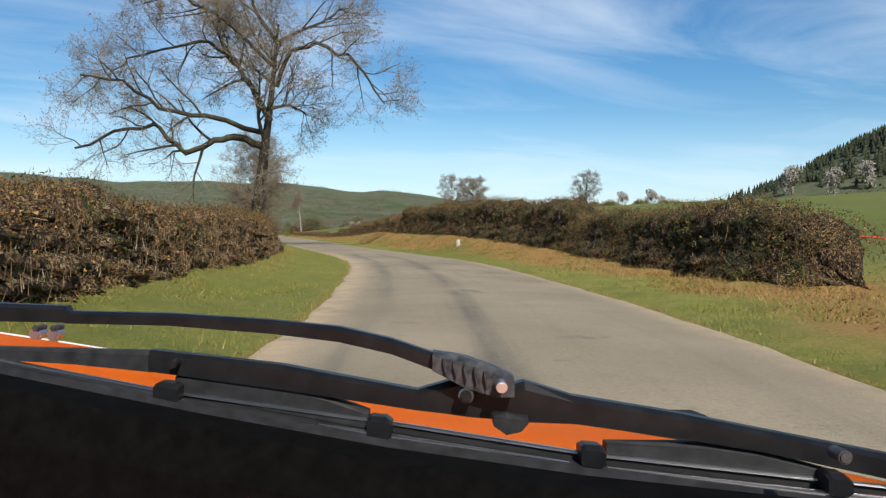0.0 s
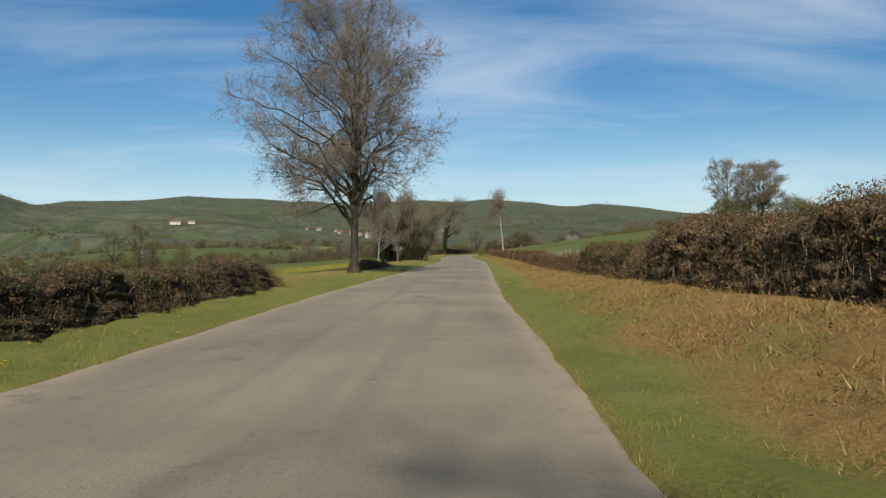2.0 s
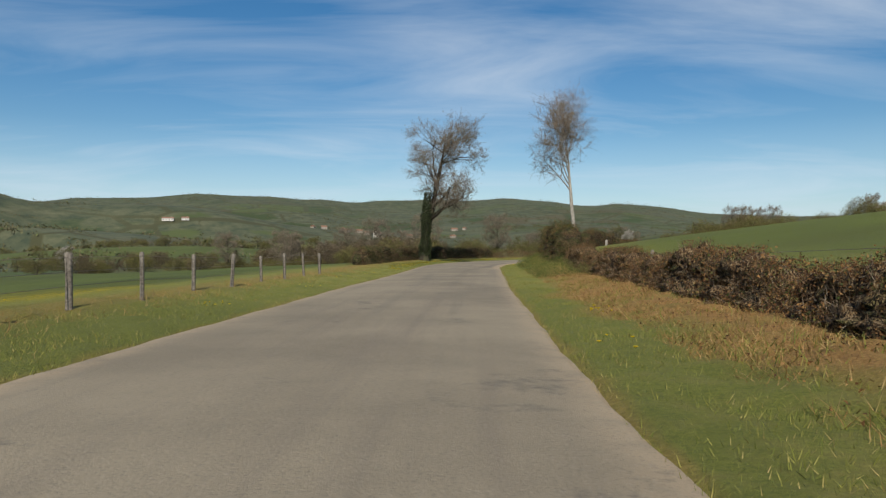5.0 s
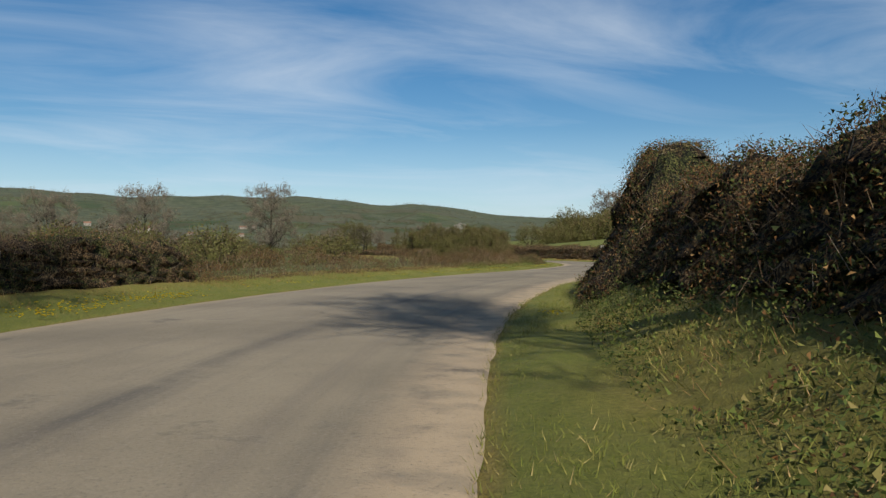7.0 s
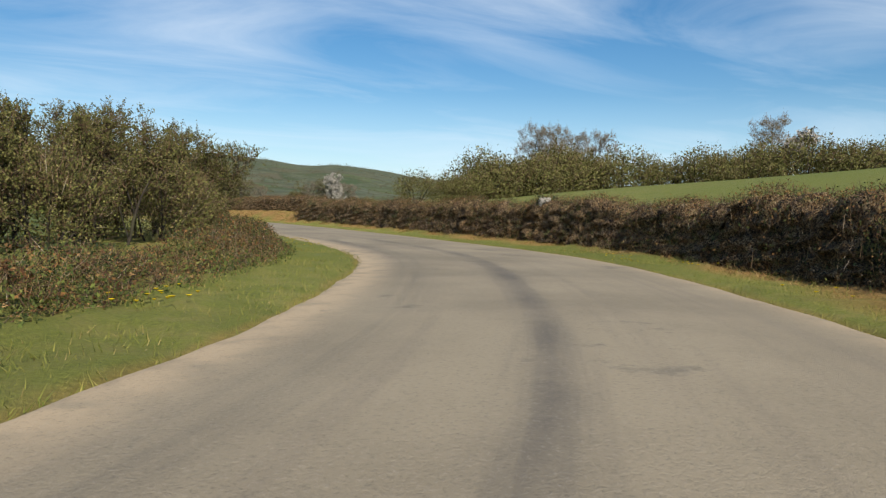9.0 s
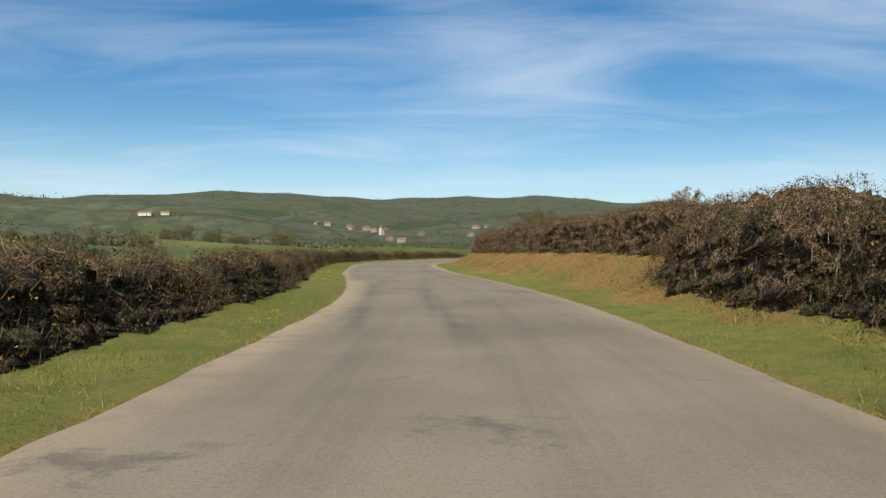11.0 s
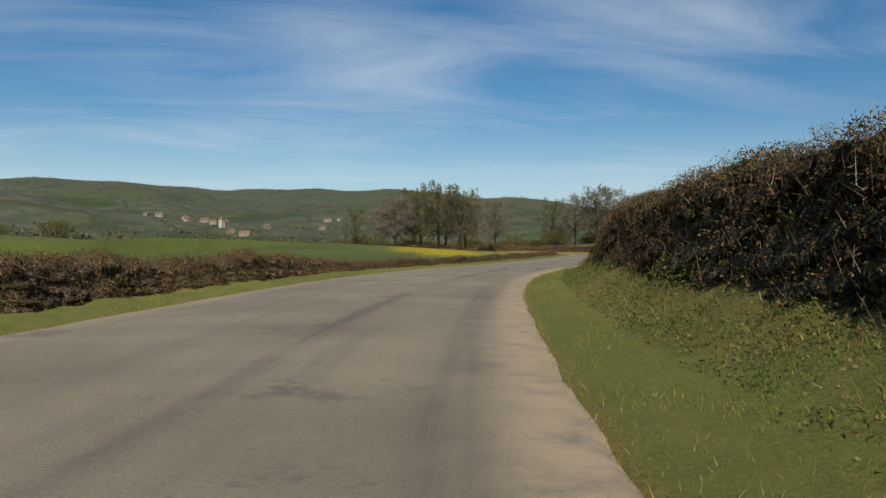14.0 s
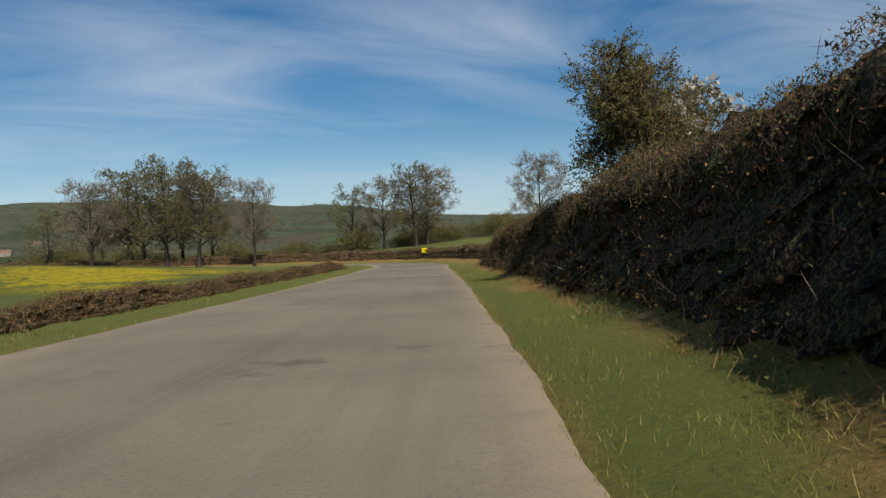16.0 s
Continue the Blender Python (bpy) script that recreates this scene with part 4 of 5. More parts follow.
# ---- trees by the lane ----
ASH_LIMBS = [
    (0.23, 1.5, (0.5, 6.0), (-1.1, 6.6), (-2.3, 6.3), (-4.1, 5.4), (-5.0, 6.3), (-5.8, 7.2), (-7.9, 6.7), (-10.2, 5.6)),
    (0.17, -3.0, (0.7, 6.8), (-2.9, 7.5), (-5.4, 7.6), (-7.2, 9.0), (-9.4, 9.0)),
    (0.21, 2.0, (0.9, 7.6), (-0.2, 9.7), (-1.3, 11.2), (-2.0, 12.6), (-2.2, 15.1), (-2.9, 17.3)),
    (0.12, 3.2, (-1.0, 10.9), (-2.7, 12.2), (-4.7, 12.2), (-7.2, 11.2), (-8.6, 10.1)),
    (0.15, -2.5, (1.3, 9.7), (2.0, 11.9), (3.6, 12.4), (5.4, 11.7), (6.8, 10.1), (7.4, 8.6)),
    (0.13, 3.0, (1.3, 12.4), (2.9, 13.7), (5.0, 15.1), (6.8, 16.2)),
    (0.13, -3.0, (1.3, 12.4), (-0.2, 14.2), (-0.7, 16.5), (-1.1, 18.3)),
    (0.12, -4.0, (1.0, 11.0), (-2.5, 13.5), (-5.5, 14.5), (-7.0, 13.8)),
]
bare_tree("ash_tree", -12.6, 4.5, 19.0, "large bare grey ash tree with spreading crooked limbs at the hedge", 11, 0.50, 0.42, limbs=5, reach=0.40, spread=0.6, lift=0.10, sprays=9, finer=6, buds=2, bud=0.07, spray=0.045, bias=(-0.2, 0.3), forks=11, crown=8, lean=(0.085, 0), bent=ASH_LIMBS, bough=3.6, twig=0.009, sway=0.02, sprouts=(9, 6, 1.2))
bare_tree("ash_tree", -7.3, 63.6, 15.0, "tall bare ash tree with a rounded crown at the verge", 12, 0.28, 0.20, limbs=36, reach=0.30, lift=0.10, sprays=8, finer=5, buds=2, bud=0.05, spray=0.05, dome=(0.60, 0.38, 0.29, (-0.05, 0)), forks=7, crown=8, bough=2.6, twig=0.008)
bare_tree("willow_clump", -5.0, 105.5, 7.5, "dense clump of bare brown willow stems at the verge", 13, 0.11, 0.03, limbs=8, stems=15, stem_out=2.3, reach=0.26, spread=0.42, lift=0.32, sprays=3, finer=3, forks=4, crown=4, buds=2, bud=0.05, leaf_mat=YOUNG, twig_mat=SPRAY, twig=0.010, spray=0.09, flare=0.16, lean=(0.10, 0))
for k, (x, y, h) in enumerate(((-3.4, 107.2, 5.0), (-4.7, 104.6, 4.4), (-6.7, 107.0, 4.8))):
    leafy_bush("ivy_bush", x, y, h, "dark green ivy grown over dead willow stems", 130 + k, IVY, 0.55, 12, 4200, 0.026, 5, "willow thicket")
for k, (x, y, h) in enumerate(((-4.3, 103.8, 3.2), (-5.1, 107.0, 3.6), (-3.7, 106.0, 2.6), (-6.4, 104.5, 2.8))):
    leafy_bush("bramble_bush", x, y, h, "dark tangle of brambles and suckers under the willows", 110 + k, IVY, 0.9, 10, 3000, 0.03, 4, "willow thicket")
bare_tree("birch_tree", -7.5, 100, 7.6, "slender young bare birch in the meadow", 16, 0.10, 0.20, limbs=18, reach=0.30, spread=0.5, lift=0.25, sprays=4, second=2, buds=1, bud=0.05, bark_mat=PALE_BARK)
for k, (x, y, h) in enumerate(((-12.9, 1.2, 2.3), (-12.2, 7.2, 2.0), (-13.6, -3.0, 1.9))):
    leafy_bush("elder_bush", x, y, h, "dark green leafing elder bush in the hedge by the ash", 120 + k, YOUNG, 1.0, 10, 3200, 0.038, 4, "bushes in the hedge")
bare_tree("sapling", -5.3, 88.6, 2.7, "thin bare sapling in the meadow grass", 17, 0.045, 0.4, limbs=7, reach=0.3, spread=0.5, lift=0.3, sprays=3, finer=2, bark_mat=PALE_BARK, buds=0)
bare_tree("sapling", -5.2, 91.0, 1.9, "short stubby young tree in the meadow grass", 18, 0.06, 0.5, limbs=5, reach=0.3, spread=0.6, sprays=3, finer=2, buds=0)
oak = bare_tree("oak_tree", 3.7, 189.7, 13.0, "old oak with an ivy-grown trunk at the bend", 14, 0.42, 0.30, limbs=14, reach=0.36, spread=0.72, lift=0.1, sprays=8, buds=2, bud=0.06, spray=0.06, lean=(0.07, 0), finer=5)
pale = bare_tree("plane_tree", 16.5, 185.9, 14.0, "slender pale-barked bare tree on the bank", 15, 0.26, 0.50, limbs=14, reach=0.34, spread=0.55, lift=0.22, bark_mat=PALE_BARK, lean=(-0.12, 0), sprays=6, buds=0, sway=0.03)


def ivy(tree, radius, low, high, n, seed):
    rng = np.random.default_rng(seed)
    a, h = rng.uniform(0, 6.283, n), low + (high - low) * rng.random(n) ** 1.1
    shaggy = 0.10 + 0.09 * np.sin(h * 2.1 + 2 * np.sin(a)) + 0.07 * np.sin(h * 5.3 + a * 2)
    r = radius * (1.0 - 0.35 * h / high) + rng.uniform(0, 1, n) ** 0.7 * np.maximum(shaggy, 0.02)
    v, f = flakes(np.c_[np.cos(a) * r + 0.05 * np.sin(h) + 0.07 * h, np.sin(a) * r, h], rng.uniform(0.06, 0.12, n), rng, -0.6)
    tagged(mesh_of("ivy", v, f, IVY, tree), "dark green ivy", kind="stuff")


ivy(oak, 0.40, 0.0, 6.0, 10000, 5)
for k, (s, e, h, stems, out) in enumerate(((309, 3.7, 3.5, 9, 1.2), (305, 5.2, 3.8, 10, 1.7), (300, 6.4, 3.5, 10, 1.8), (313, 6.2, 3.6, 9, 1.5), (295, 7.4, 3.0, 9, 1.8), (304, 9.5, 3.7, 9, 1.8), (289, 8.4, 2.5, 8, 1.7), (281, 8.5, 2.1, 8, 1.7), (293, 11.0, 3.1, 8, 1.8))):
    x, y = on_road(s, -1, e)[0]
    bare_tree("willow_shrub", x, y, 0.84 * h, "leafing olive-brown willow shrub on the inside of the bend", 40 + k, 0.05, 0.05, limbs=6, stems=stems, stem_out=out, reach=0.34, spread=0.5, lift=0.28, sprays=5, finer=2, forks=3, crown=3, buds=5, bud=0.042, leaf_mat=YOUNG, twig_mat=TWIG, spray=0.12, twig=0.006, group="willow thicket", apart=False)
for k, (s, e, h) in enumerate(((311, 3.3, 1.4), (307, 3.6, 1.9), (302, 4.4, 2.2), (297, 5.5, 2.1), (291, 6.6, 1.8), (284, 6.9, 1.5), (276, 6.5, 1.3), (304, 6.2, 2.4))):
    x, y = on_road(s, -1, e)[0]
    leafy_bush("bramble_bush", x, y, h, "dark olive bramble bush below the willows", 90 + k, YOUNG, 1.5, 12, 6500, 0.024, 4, "willow thicket")
bare_tree("hawthorn_tree", 73.7, 407.9, 4.6, "small leafing hawthorn behind the hedge", 60, 0.09, 0.1, limbs=9, stems=3, stem_out=0.5, reach=0.4, spread=0.6, sprays=5, finer=3, forks=5, buds=5, bud=0.055, leaf_mat=YOUNG, twig_mat=TWIG, spray=0.11)

# ---- trees in the fields: a few patterns, set down again and again ----
oak_pattern = bare_tree("field_oak", -80, 236, 13.0, "round-crowned field tree in first leaf", 70, 0.32, 0.2, limbs=16, reach=0.3, sprays=4, finer=2, second=2, buds=4, bud=0.16, leaf_mat=YOUNG, twig=0.016, group="field trees", apart=False, dome=(0.58, 0.36, 0.34), forks=5, bough=2.8, spray=0.06)
tall_pattern = bare_tree("field_tree", 61, 173, 13.5, "tall bare field tree with fine twigs", 71, 0.24, 0.2, limbs=18, reach=0.3, lift=0.14, sprays=6, finer=4, second=2, buds=2, bud=0.11, twig=0.017, spray=0.055, group="field trees", apart=False, dome=(0.60, 0.36, 0.31), forks=6, bough=2.6)
bush_pattern = leafy_bush("leafing_bush", 64, 176, 6.0, "leafing olive-green thorn bush", 72, LEAF, 1.1, 14, 3600, 0.033)
scrub_pattern = leafy_bush("scrub_bush", -60, 330, 4.0, "brown leafless scrub bush in the meadow", 75, SCRUB, 1.1, 10, 1800, 0.038, 5)
cherry_pattern = bare_tree("blossom_tree", -150, 440, 6.5, "small cherry tree in white blossom", 73, 0.12, 0.12, limbs=9, reach=0.42, spread=0.6, sprays=4, finer=2, forks=4, second=2, buds=3, bud=0.30, leaf_mat=BLOOM, spray=0.11, group="blossoming trees", blossom=True, apart=False)
PATTERN_HEIGHT = {"field_oak": 13.0, "field_tree": 13.5, "leafing_bush": 6.0, "scrub_bush": 4.0, "blossom_tree": 6.5}


def plant(pattern, x, y, h, turn=0.0, wide=1.0, dz=0.0):
    k = h / PATTERN_HEIGHT[pattern.name.split(".")[0]]
    return copy_thing(pattern, pose(x, y, z_at(x, y) + dz, 0, 0, turn) @ Matrix.Diagonal((k * wide, k * wide, k, 1)))


rng = np.random.default_rng(5)
for x, y, h, w in ((66, 168, 12, 1.1), (70, 178, 13, 1.2), (84, 131, 11, 1.2)):
    plant(tall_pattern, x, y, h, rng.uniform(0, 360), w)
for x, y, h in ((60, 171, 6), (67, 173, 6.5), (73, 170, 5), (80, 178, 4.5), (88, 184, 4), (54, 190, 4), (48, 197, 3.2), (96, 188, 5), (41, 206, 3)):
    plant(bush_pattern, x, y, h, rng.uniform(0, 360), 1.2)
# trees below the bend, in the hollow
for x, y, h in ((-7, 288, 11.5), (-14, 296, 10), (4.4, 284.5, 11.5), (18.5, 271, 9.5), (-30, 300, 10), (-2, 310, 9), (-24, 280, 9), (-40, 290, 9.5)):
    plant(tall_pattern, x, y, h, rng.uniform(0, 360), 1.0)
for k in range(46):
    u = rng.uniform(0, 1)
    x, y = -40 + 62 * u + rng.normal(0, 5), 262 + 34 * (1 - u) + rng.normal(0, 9)
    if locate(np.array([[x, y]]))[2][0] > 7:
        plant(bush_pattern, x, y, rng.uniform(2.4, 4.6), rng.uniform(0, 360), 1.4)
# the copse along the top of the sloping field
COPSE = np.array([(66, 303), (76, 306), (90, 311), (112, 300), (128, 288), (150, 270)], float)
for k in range(52):
    u = (k + rng.uniform(0, 0.6)) / 52 * 5
    i = min(int(u), 4)
    x, y = COPSE[i] * (1 - u + i) + COPSE[i + 1] * (u - i) + rng.normal(0, 1.3, 2)
    plant(bush_pattern, x, y, (3.6 if u < 0.8 else 6.8) * rng.uniform(0.8, 1.15), rng.uniform(0, 360), 1.15)
for x, y, h in ((83, 311, 9.6), (87, 313, 9.6), (91, 314, 9.0), (96, 316, 9.4), (115, 304, 11)):
    plant(tall_pattern, x, y, h, rng.uniform(0, 360), 0.85)
for x, y, h in ((116, 300, 7.0), (67, 349, 4.5), (172, 250, 8), (196, 262, 9), (215, 280, 8)):
    plant(cherry_pattern, x, y, h, rng.uniform(0, 360))
for k in range(30):
    u = k / 30
    plant(bush_pattern, 128 + 110 * u + rng.normal(0, 3), 262 - 30 * u + rng.normal(0, 4), rng.uniform(3.5, 6.5), rng.uniform(0, 360), 1.4)
for k in range(34):
    u = k / 34
    plant(bush_pattern, 190 + 160 * u + rng.normal(0, 5), 330 + 40 * u + rng.normal(0, 6), rng.uniform(5, 8), rng.uniform(0, 360), 1.4)
# brown scrub along the brook below the lane
for k in range(96):
    s = 322 + 110 * (k + rng.uniform(0, 1)) / 96
    x, y = on_road(s, -1, 58 + 16 * math.sin(s * 0.05) + rng.normal(0, 8))[0]
    plant(scrub_pattern if k % 4 else bush_pattern, x, y, rng.uniform(4.6, 7.4), rng.uniform(0, 360), 1.1)
for s, e, h in ((352, 60, 7), (375, 68, 8), (398, 66, 7)):
    x, y = on_road(s, -1, e)[0]
    plant(tall_pattern, x, y, h, rng.uniform(0, 360))
# the pasture hill across the hollow: a hedge with trees along its brow
for k in range(44):
    u = k / 44
    plant(bush_pattern if k % 3 else oak_pattern, -330 + 300 * u + rng.normal(0, 3), 640 - 40 * u + rng.normal(0, 3), rng.uniform(4.5, 8.5), rng.uniform(0, 360), 1.3)
for k in range(60):
    s = 330 + 120 * (k + rng.uniform(0, 1)) / 60
    x, y = on_road(s, -1, rng.uniform(85, 190))[0]
    plant((scrub_pattern, bush_pattern, oak_pattern)[k % 3], x, y, rng.uniform(3.0, 6.5), rng.uniform(0, 360), 1.3)
# round the last bend
for k, (x, y, h, w) in enumerate(((61, 521, 11, 1.1), (54, 514, 9, 1.0), (68, 485, 12.5, 1.15), (71, 481, 11.5, 1.1), (64, 490, 12, 1.15), (66, 494, 12, 1.1), (76, 474, 9.5, 0.8))):
    plant(tall_pattern if k in (0, 6) else oak_pattern, x, y, h, rng.uniform(0, 360), w)
for x, y, h in ((101, 489, 11.5), (95, 500, 10), (108, 502, 9)):
    plant(oak_pattern, x, y, h, rng.uniform(0, 360))
for k in range(40):
    u = k / 40
    plant(bush_pattern, 52 + 74 * u + rng.normal(0, 2), 514 - 14 * u + rng.normal(0, 5), rng.uniform(2.2, 4.2), rng.uniform(0, 360), 1.5)
for x, y, h, w in ((60, 487, 10.5, 1.2), (70, 489, 11.5, 1.2), (73, 485, 11, 1.1), (100, 455, 9.0, 1.0), (104, 492, 11.5, 1.2), (98, 494, 10.5, 1.2)):
    plant(tall_pattern, x, y, h, rng.uniform(0, 360), w)
plant(cherry_pattern, 86.5, 420.5, 6.6, 40)
for x, y, h in ((560, 545, 26), (545, 480, 24), (570, 468, 22)):
    plant(cherry_pattern, x, y, h, rng.uniform(0, 360))
plant(cherry_pattern, -158, 462, 8, 10)
plant(oak_pattern, -84, 228, 10, 70)
plant(oak_pattern, -70, 219, 8, 160)
plant(oak_pattern, -42, 150, 4.5, 20)

# ---- hedgerows, woods and firs of the far country ----
def clumps(p, size, n, rng, squash=0.8):
    """Loose heads of foliage: n big flakes round each place."""
    q = np.repeat(p, n, 0)
    s = np.repeat(size, n)
    d = rng.normal(0, 0.42, q.shape) * s[:, None]
    d[:, 2] = abs(d[:, 2]) * squash + 0.25 * s
    return flakes(q + d, s * 0.30, rng)


def build_far_woods():
    rng = np.random.default_rng(9)
    P, S = [], []
    for k in range(330):
        r, a = rng.uniform(170, 1700) ** 1.0, rng.uniform(-1.3, 1.25)
        c = np.array([20 + math.sin(a) * r, 250 + math.cos(a) * r])
        w = rng.uniform(0, math.pi)
        n = int(rng.uniform(14, 60))
        t = np.linspace(-1, 1, n)[:, None] * n * 2.2
        P.append(c + t * [math.cos(w), math.sin(w)] + rng.normal(0, 1.6, (n, 2)))
        S.append(rng.uniform(3.0, 6.5) * rng.uniform(0.6, 1.5, n))
    for k in range(60):
        r, a = rng.uniform(500, 2300), rng.uniform(-1.3, 1.25)
        c = np.array([20 + math.sin(a) * r, 250 + math.cos(a) * r])
        n = int(rng.uniform(60, 190))
        P.append(c + rng.normal(0, 1, (n, 2)) * [rng.uniform(25, 110), rng.uniform(15, 50)])
        S.append(rng.uniform(4, 8, n))
    n = 14000
    r, a = rng.uniform(1700, 3250, n), rng.uniform(-1.2, 1.2, n)
    P.append(np.c_[20 + np.sin(a) * r, 250 + np.cos(a) * r])
    S.append(rng.uniform(5, 10, n))
    P, S = np.concatenate(P), np.concatenate(S)
    s, side, e = locate(P)
    lane_view = (side > 0) & (e < 190) & (s > 60) & (s < 420)
    keep = (e > 95) & ~lane_view
    P, S = P[keep], S[keep]
    v, f = clumps(np.c_[P, ground_z(P[:, 0], P[:, 1]) - 0.35 * S - 2 * smooth(1500, 2300, np.hypot(P[:, 0], P[:, 1] - 250))], S, 9, rng)
    ob = mesh_of("far_woods", v, f, FAR_TREES)
    tagged(ob, "distant hedgerows and brown spring woods across the valley", "woods", kind="stuff")
    # firs on the steep hill
    n = 2600
    x, y = 780 + rng.normal(0, 105, n), 520 + rng.normal(0, 110, n)
    x = np.maximum(x, 570 + rng.uniform(0, 50, n))
    z, h = ground_z(x, y), rng.uniform(8, 13, n)
    V, F = [], []
    for k in range(n):
        for low, top, w in ((0.05, 0.6, 0.24), (0.35, 0.85, 0.17), (0.62, 1.0, 0.11)):
            b = len(V)
            for j in range(5):
                t = 1.2566 * j + k
                V.append((x[k] + math.cos(t) * w * h[k] * (0.8 + 0.4 * ((j * 7 + k) % 3) / 2), y[k] + math.sin(t) * w * h[k], z[k] + low * h[k]))
            V.append((x[k], y[k], z[k] + top * h[k]))
            F += [(b + j, b + (j + 1) % 5, b + 5) for j in range(5)]
    tagged(mesh_of("fir_wood", V, F, FIR), "dark fir plantation on the steep hill", "woods", kind="stuff")


build_far_woods()


# ---- grass, stalks and dandelions along the verges ----
def blades(name, side, s0, s1, per, e0, e1, tall, mat, label, seed, wide=0.012, lean=0.5):
    rng = np.random.default_rng(seed)
    n = int((s1 - s0) * per)
    s, e = rng.uniform(s0, s1, n), rng.uniform(e0, e1, n)
    p = on_road(s, side, e)
    keep = wobble(p[:, 0], p[:, 1], 1.1, seed) + rng.normal(0, 0.6, n) > -0.5
    if side > 0 and mat is STALK:
        keep &= rng.random(n) > 0.8 * green_bank(s)
    p = p[keep]
    n = len(p)
    b = np.c_[p, ground_z(p[:, 0], p[:, 1]) - 0.02]
    d = np.c_[rng.normal(0, lean, (n, 2)), np.ones(n)]
    d /= np.linalg.norm(d, axis=1)[:, None]
    h = (tall * rng.uniform(0.35, 1.2, n))[:, None]
    a = rng.uniform(0, 6.283, n)
    w = np.c_[np.cos(a), np.sin(a), 0 * a] * wide
    v = np.stack([b - w, b + w, b + d * h], 1).reshape(-1, 3)
    tagged(mesh_of(name, v, np.arange(3 * n).reshape(n, 3), mat), label, "grass", kind="stuff")


blades("verge_grass", 1, -12, 495, 850, -0.10, 2.0, 0.08, BLADE, "yellow-green grass on the verge", 31, 0.0038, 0.7)
blades("verge_grass", -1, -12, 495, 620, -0.10, 2.4, 0.085, BLADE, "yellow-green grass on the verge", 32, 0.0045, 0.7)
blades("dry_stalks", 1, -12, 495, 760, 1.1, 3.5, 0.20, STALK, "straw-coloured dead grass hanging on the bank", 33, 0.004, 1.7)
blades("dry_stalks", -1, -12, 312, 150, 1.4, 3.2, 0.18, STALK, "dry brown stalks under the hedge", 34, 0.0035, 1.1)
blades("weeds", 1, -12, 495, 260, 1.3, 3.6, 0.16, BLADE, "green weeds at the foot of the hedge", 35, 0.007, 1.0)


def litter(name, side, s0, s1, per, e0, e1, size, mat, label, seed, deep=0.10):
    """Leaves and bits of stalk heaped in clumps on the bank."""
    rng = np.random.default_rng(seed)
    n = int((s1 - s0) * per)
    s, e = rng.uniform(s0, s1, n), rng.uniform(e0, e1, n)
    p = on_road(s, side, e)
    heap = wobble(p[:, 0], p[:, 1], 0.33, seed) + 0.8 * wobble(p[:, 0], p[:, 1], 1.3, seed + 1)
    keep = heap + rng.normal(0, 0.6, n) > 0.0
    p, heap = p[keep], heap[keep]
    z = ground_z(p[:, 0], p[:, 1]) + rng.uniform(0, 1, len(p)) * deep * np.clip(heap + 0.4, 0.2, 1.4)
    v, f = leaflets(np.c_[p, z], size, rng)
    tagged(mesh_of(name, v, f, mat), label, "undergrowth", kind="stuff")


litter("bank_litter", 1, -10, 492, 260, 1.2, 3.4, 0.034, RUSSET, "brown dead leaves on the bank", 62)
litter("bank_weeds", 1, 194, 254, 2600, 1.0, 3.4, 0.034, NETTLE, "green brambles and nettles under the hedge", 63, 0.38)
litter("bank_weeds", 1, 392, 442, 1900, 1.0, 3.0, 0.034, NETTLE, "green brambles and nettles under the hedge", 65, 0.25)
litter("bank_weeds", -1, 270, 314, 900, 1.2, 3.0, 0.042, NETTLE, "green brambles below the willows", 66, 0.25)


def build_dandelions():
    rng = np.random.default_rng(12)
    P = []
    for side, s0, s1, n in ((1, 0, 500, 34), (-1, 205, 285, 80), (-1, 285, 310, 5), (-1, 300, 500, 22), (-1, 20, 200, 16)):
        for k in range(n):
            c, e = rng.uniform(s0, s1), rng.uniform(0.25, 1.1)
            m = int(rng.uniform(4, 16))
            P.append(on_road(c + rng.normal(0, 0.35, m), side, e + rng.normal(0, 0.16, m)))
    P.append(on_road(rng.uniform(212, 248, 700), -1, rng.uniform(0.15, 1.5, 700)))
    for s0, s1, e0, e1, n in ((92, 185, 5, 40, 2600), (96, 130, -16, -5, 500)):
        side = -1 if e0 > 0 else 1
        P.append(on_road(rng.uniform(s0, s1, n), side, abs(rng.uniform(e0, e1, n))))
    P = np.concatenate(P)
    n = len(P)
    c = np.c_[P, ground_z(P[:, 0], P[:, 1]) + rng.uniform(0.07, 0.12, n)]
    r = rng.uniform(0.018, 0.032, n)
    rim = [c + np.c_[np.cos(t) * r, np.sin(t) * r, 0.006 * np.ones(n)] for t in np.arange(6) * 1.0472]
    v = np.concatenate([np.stack([c - [0, 0, 0.012]] + rim, 1).reshape(-1, 3)])
    i = np.arange(n)[:, None] * 7
    f = np.concatenate([np.concatenate([i, i + 1 + k, i + 1 + (k + 1) % 6], 1) for k in range(6)])
    tagged(mesh_of("dandelions", v, f, PETAL), "yellow dandelions in the grass", "flowers", kind="stuff")


build_dandelions()


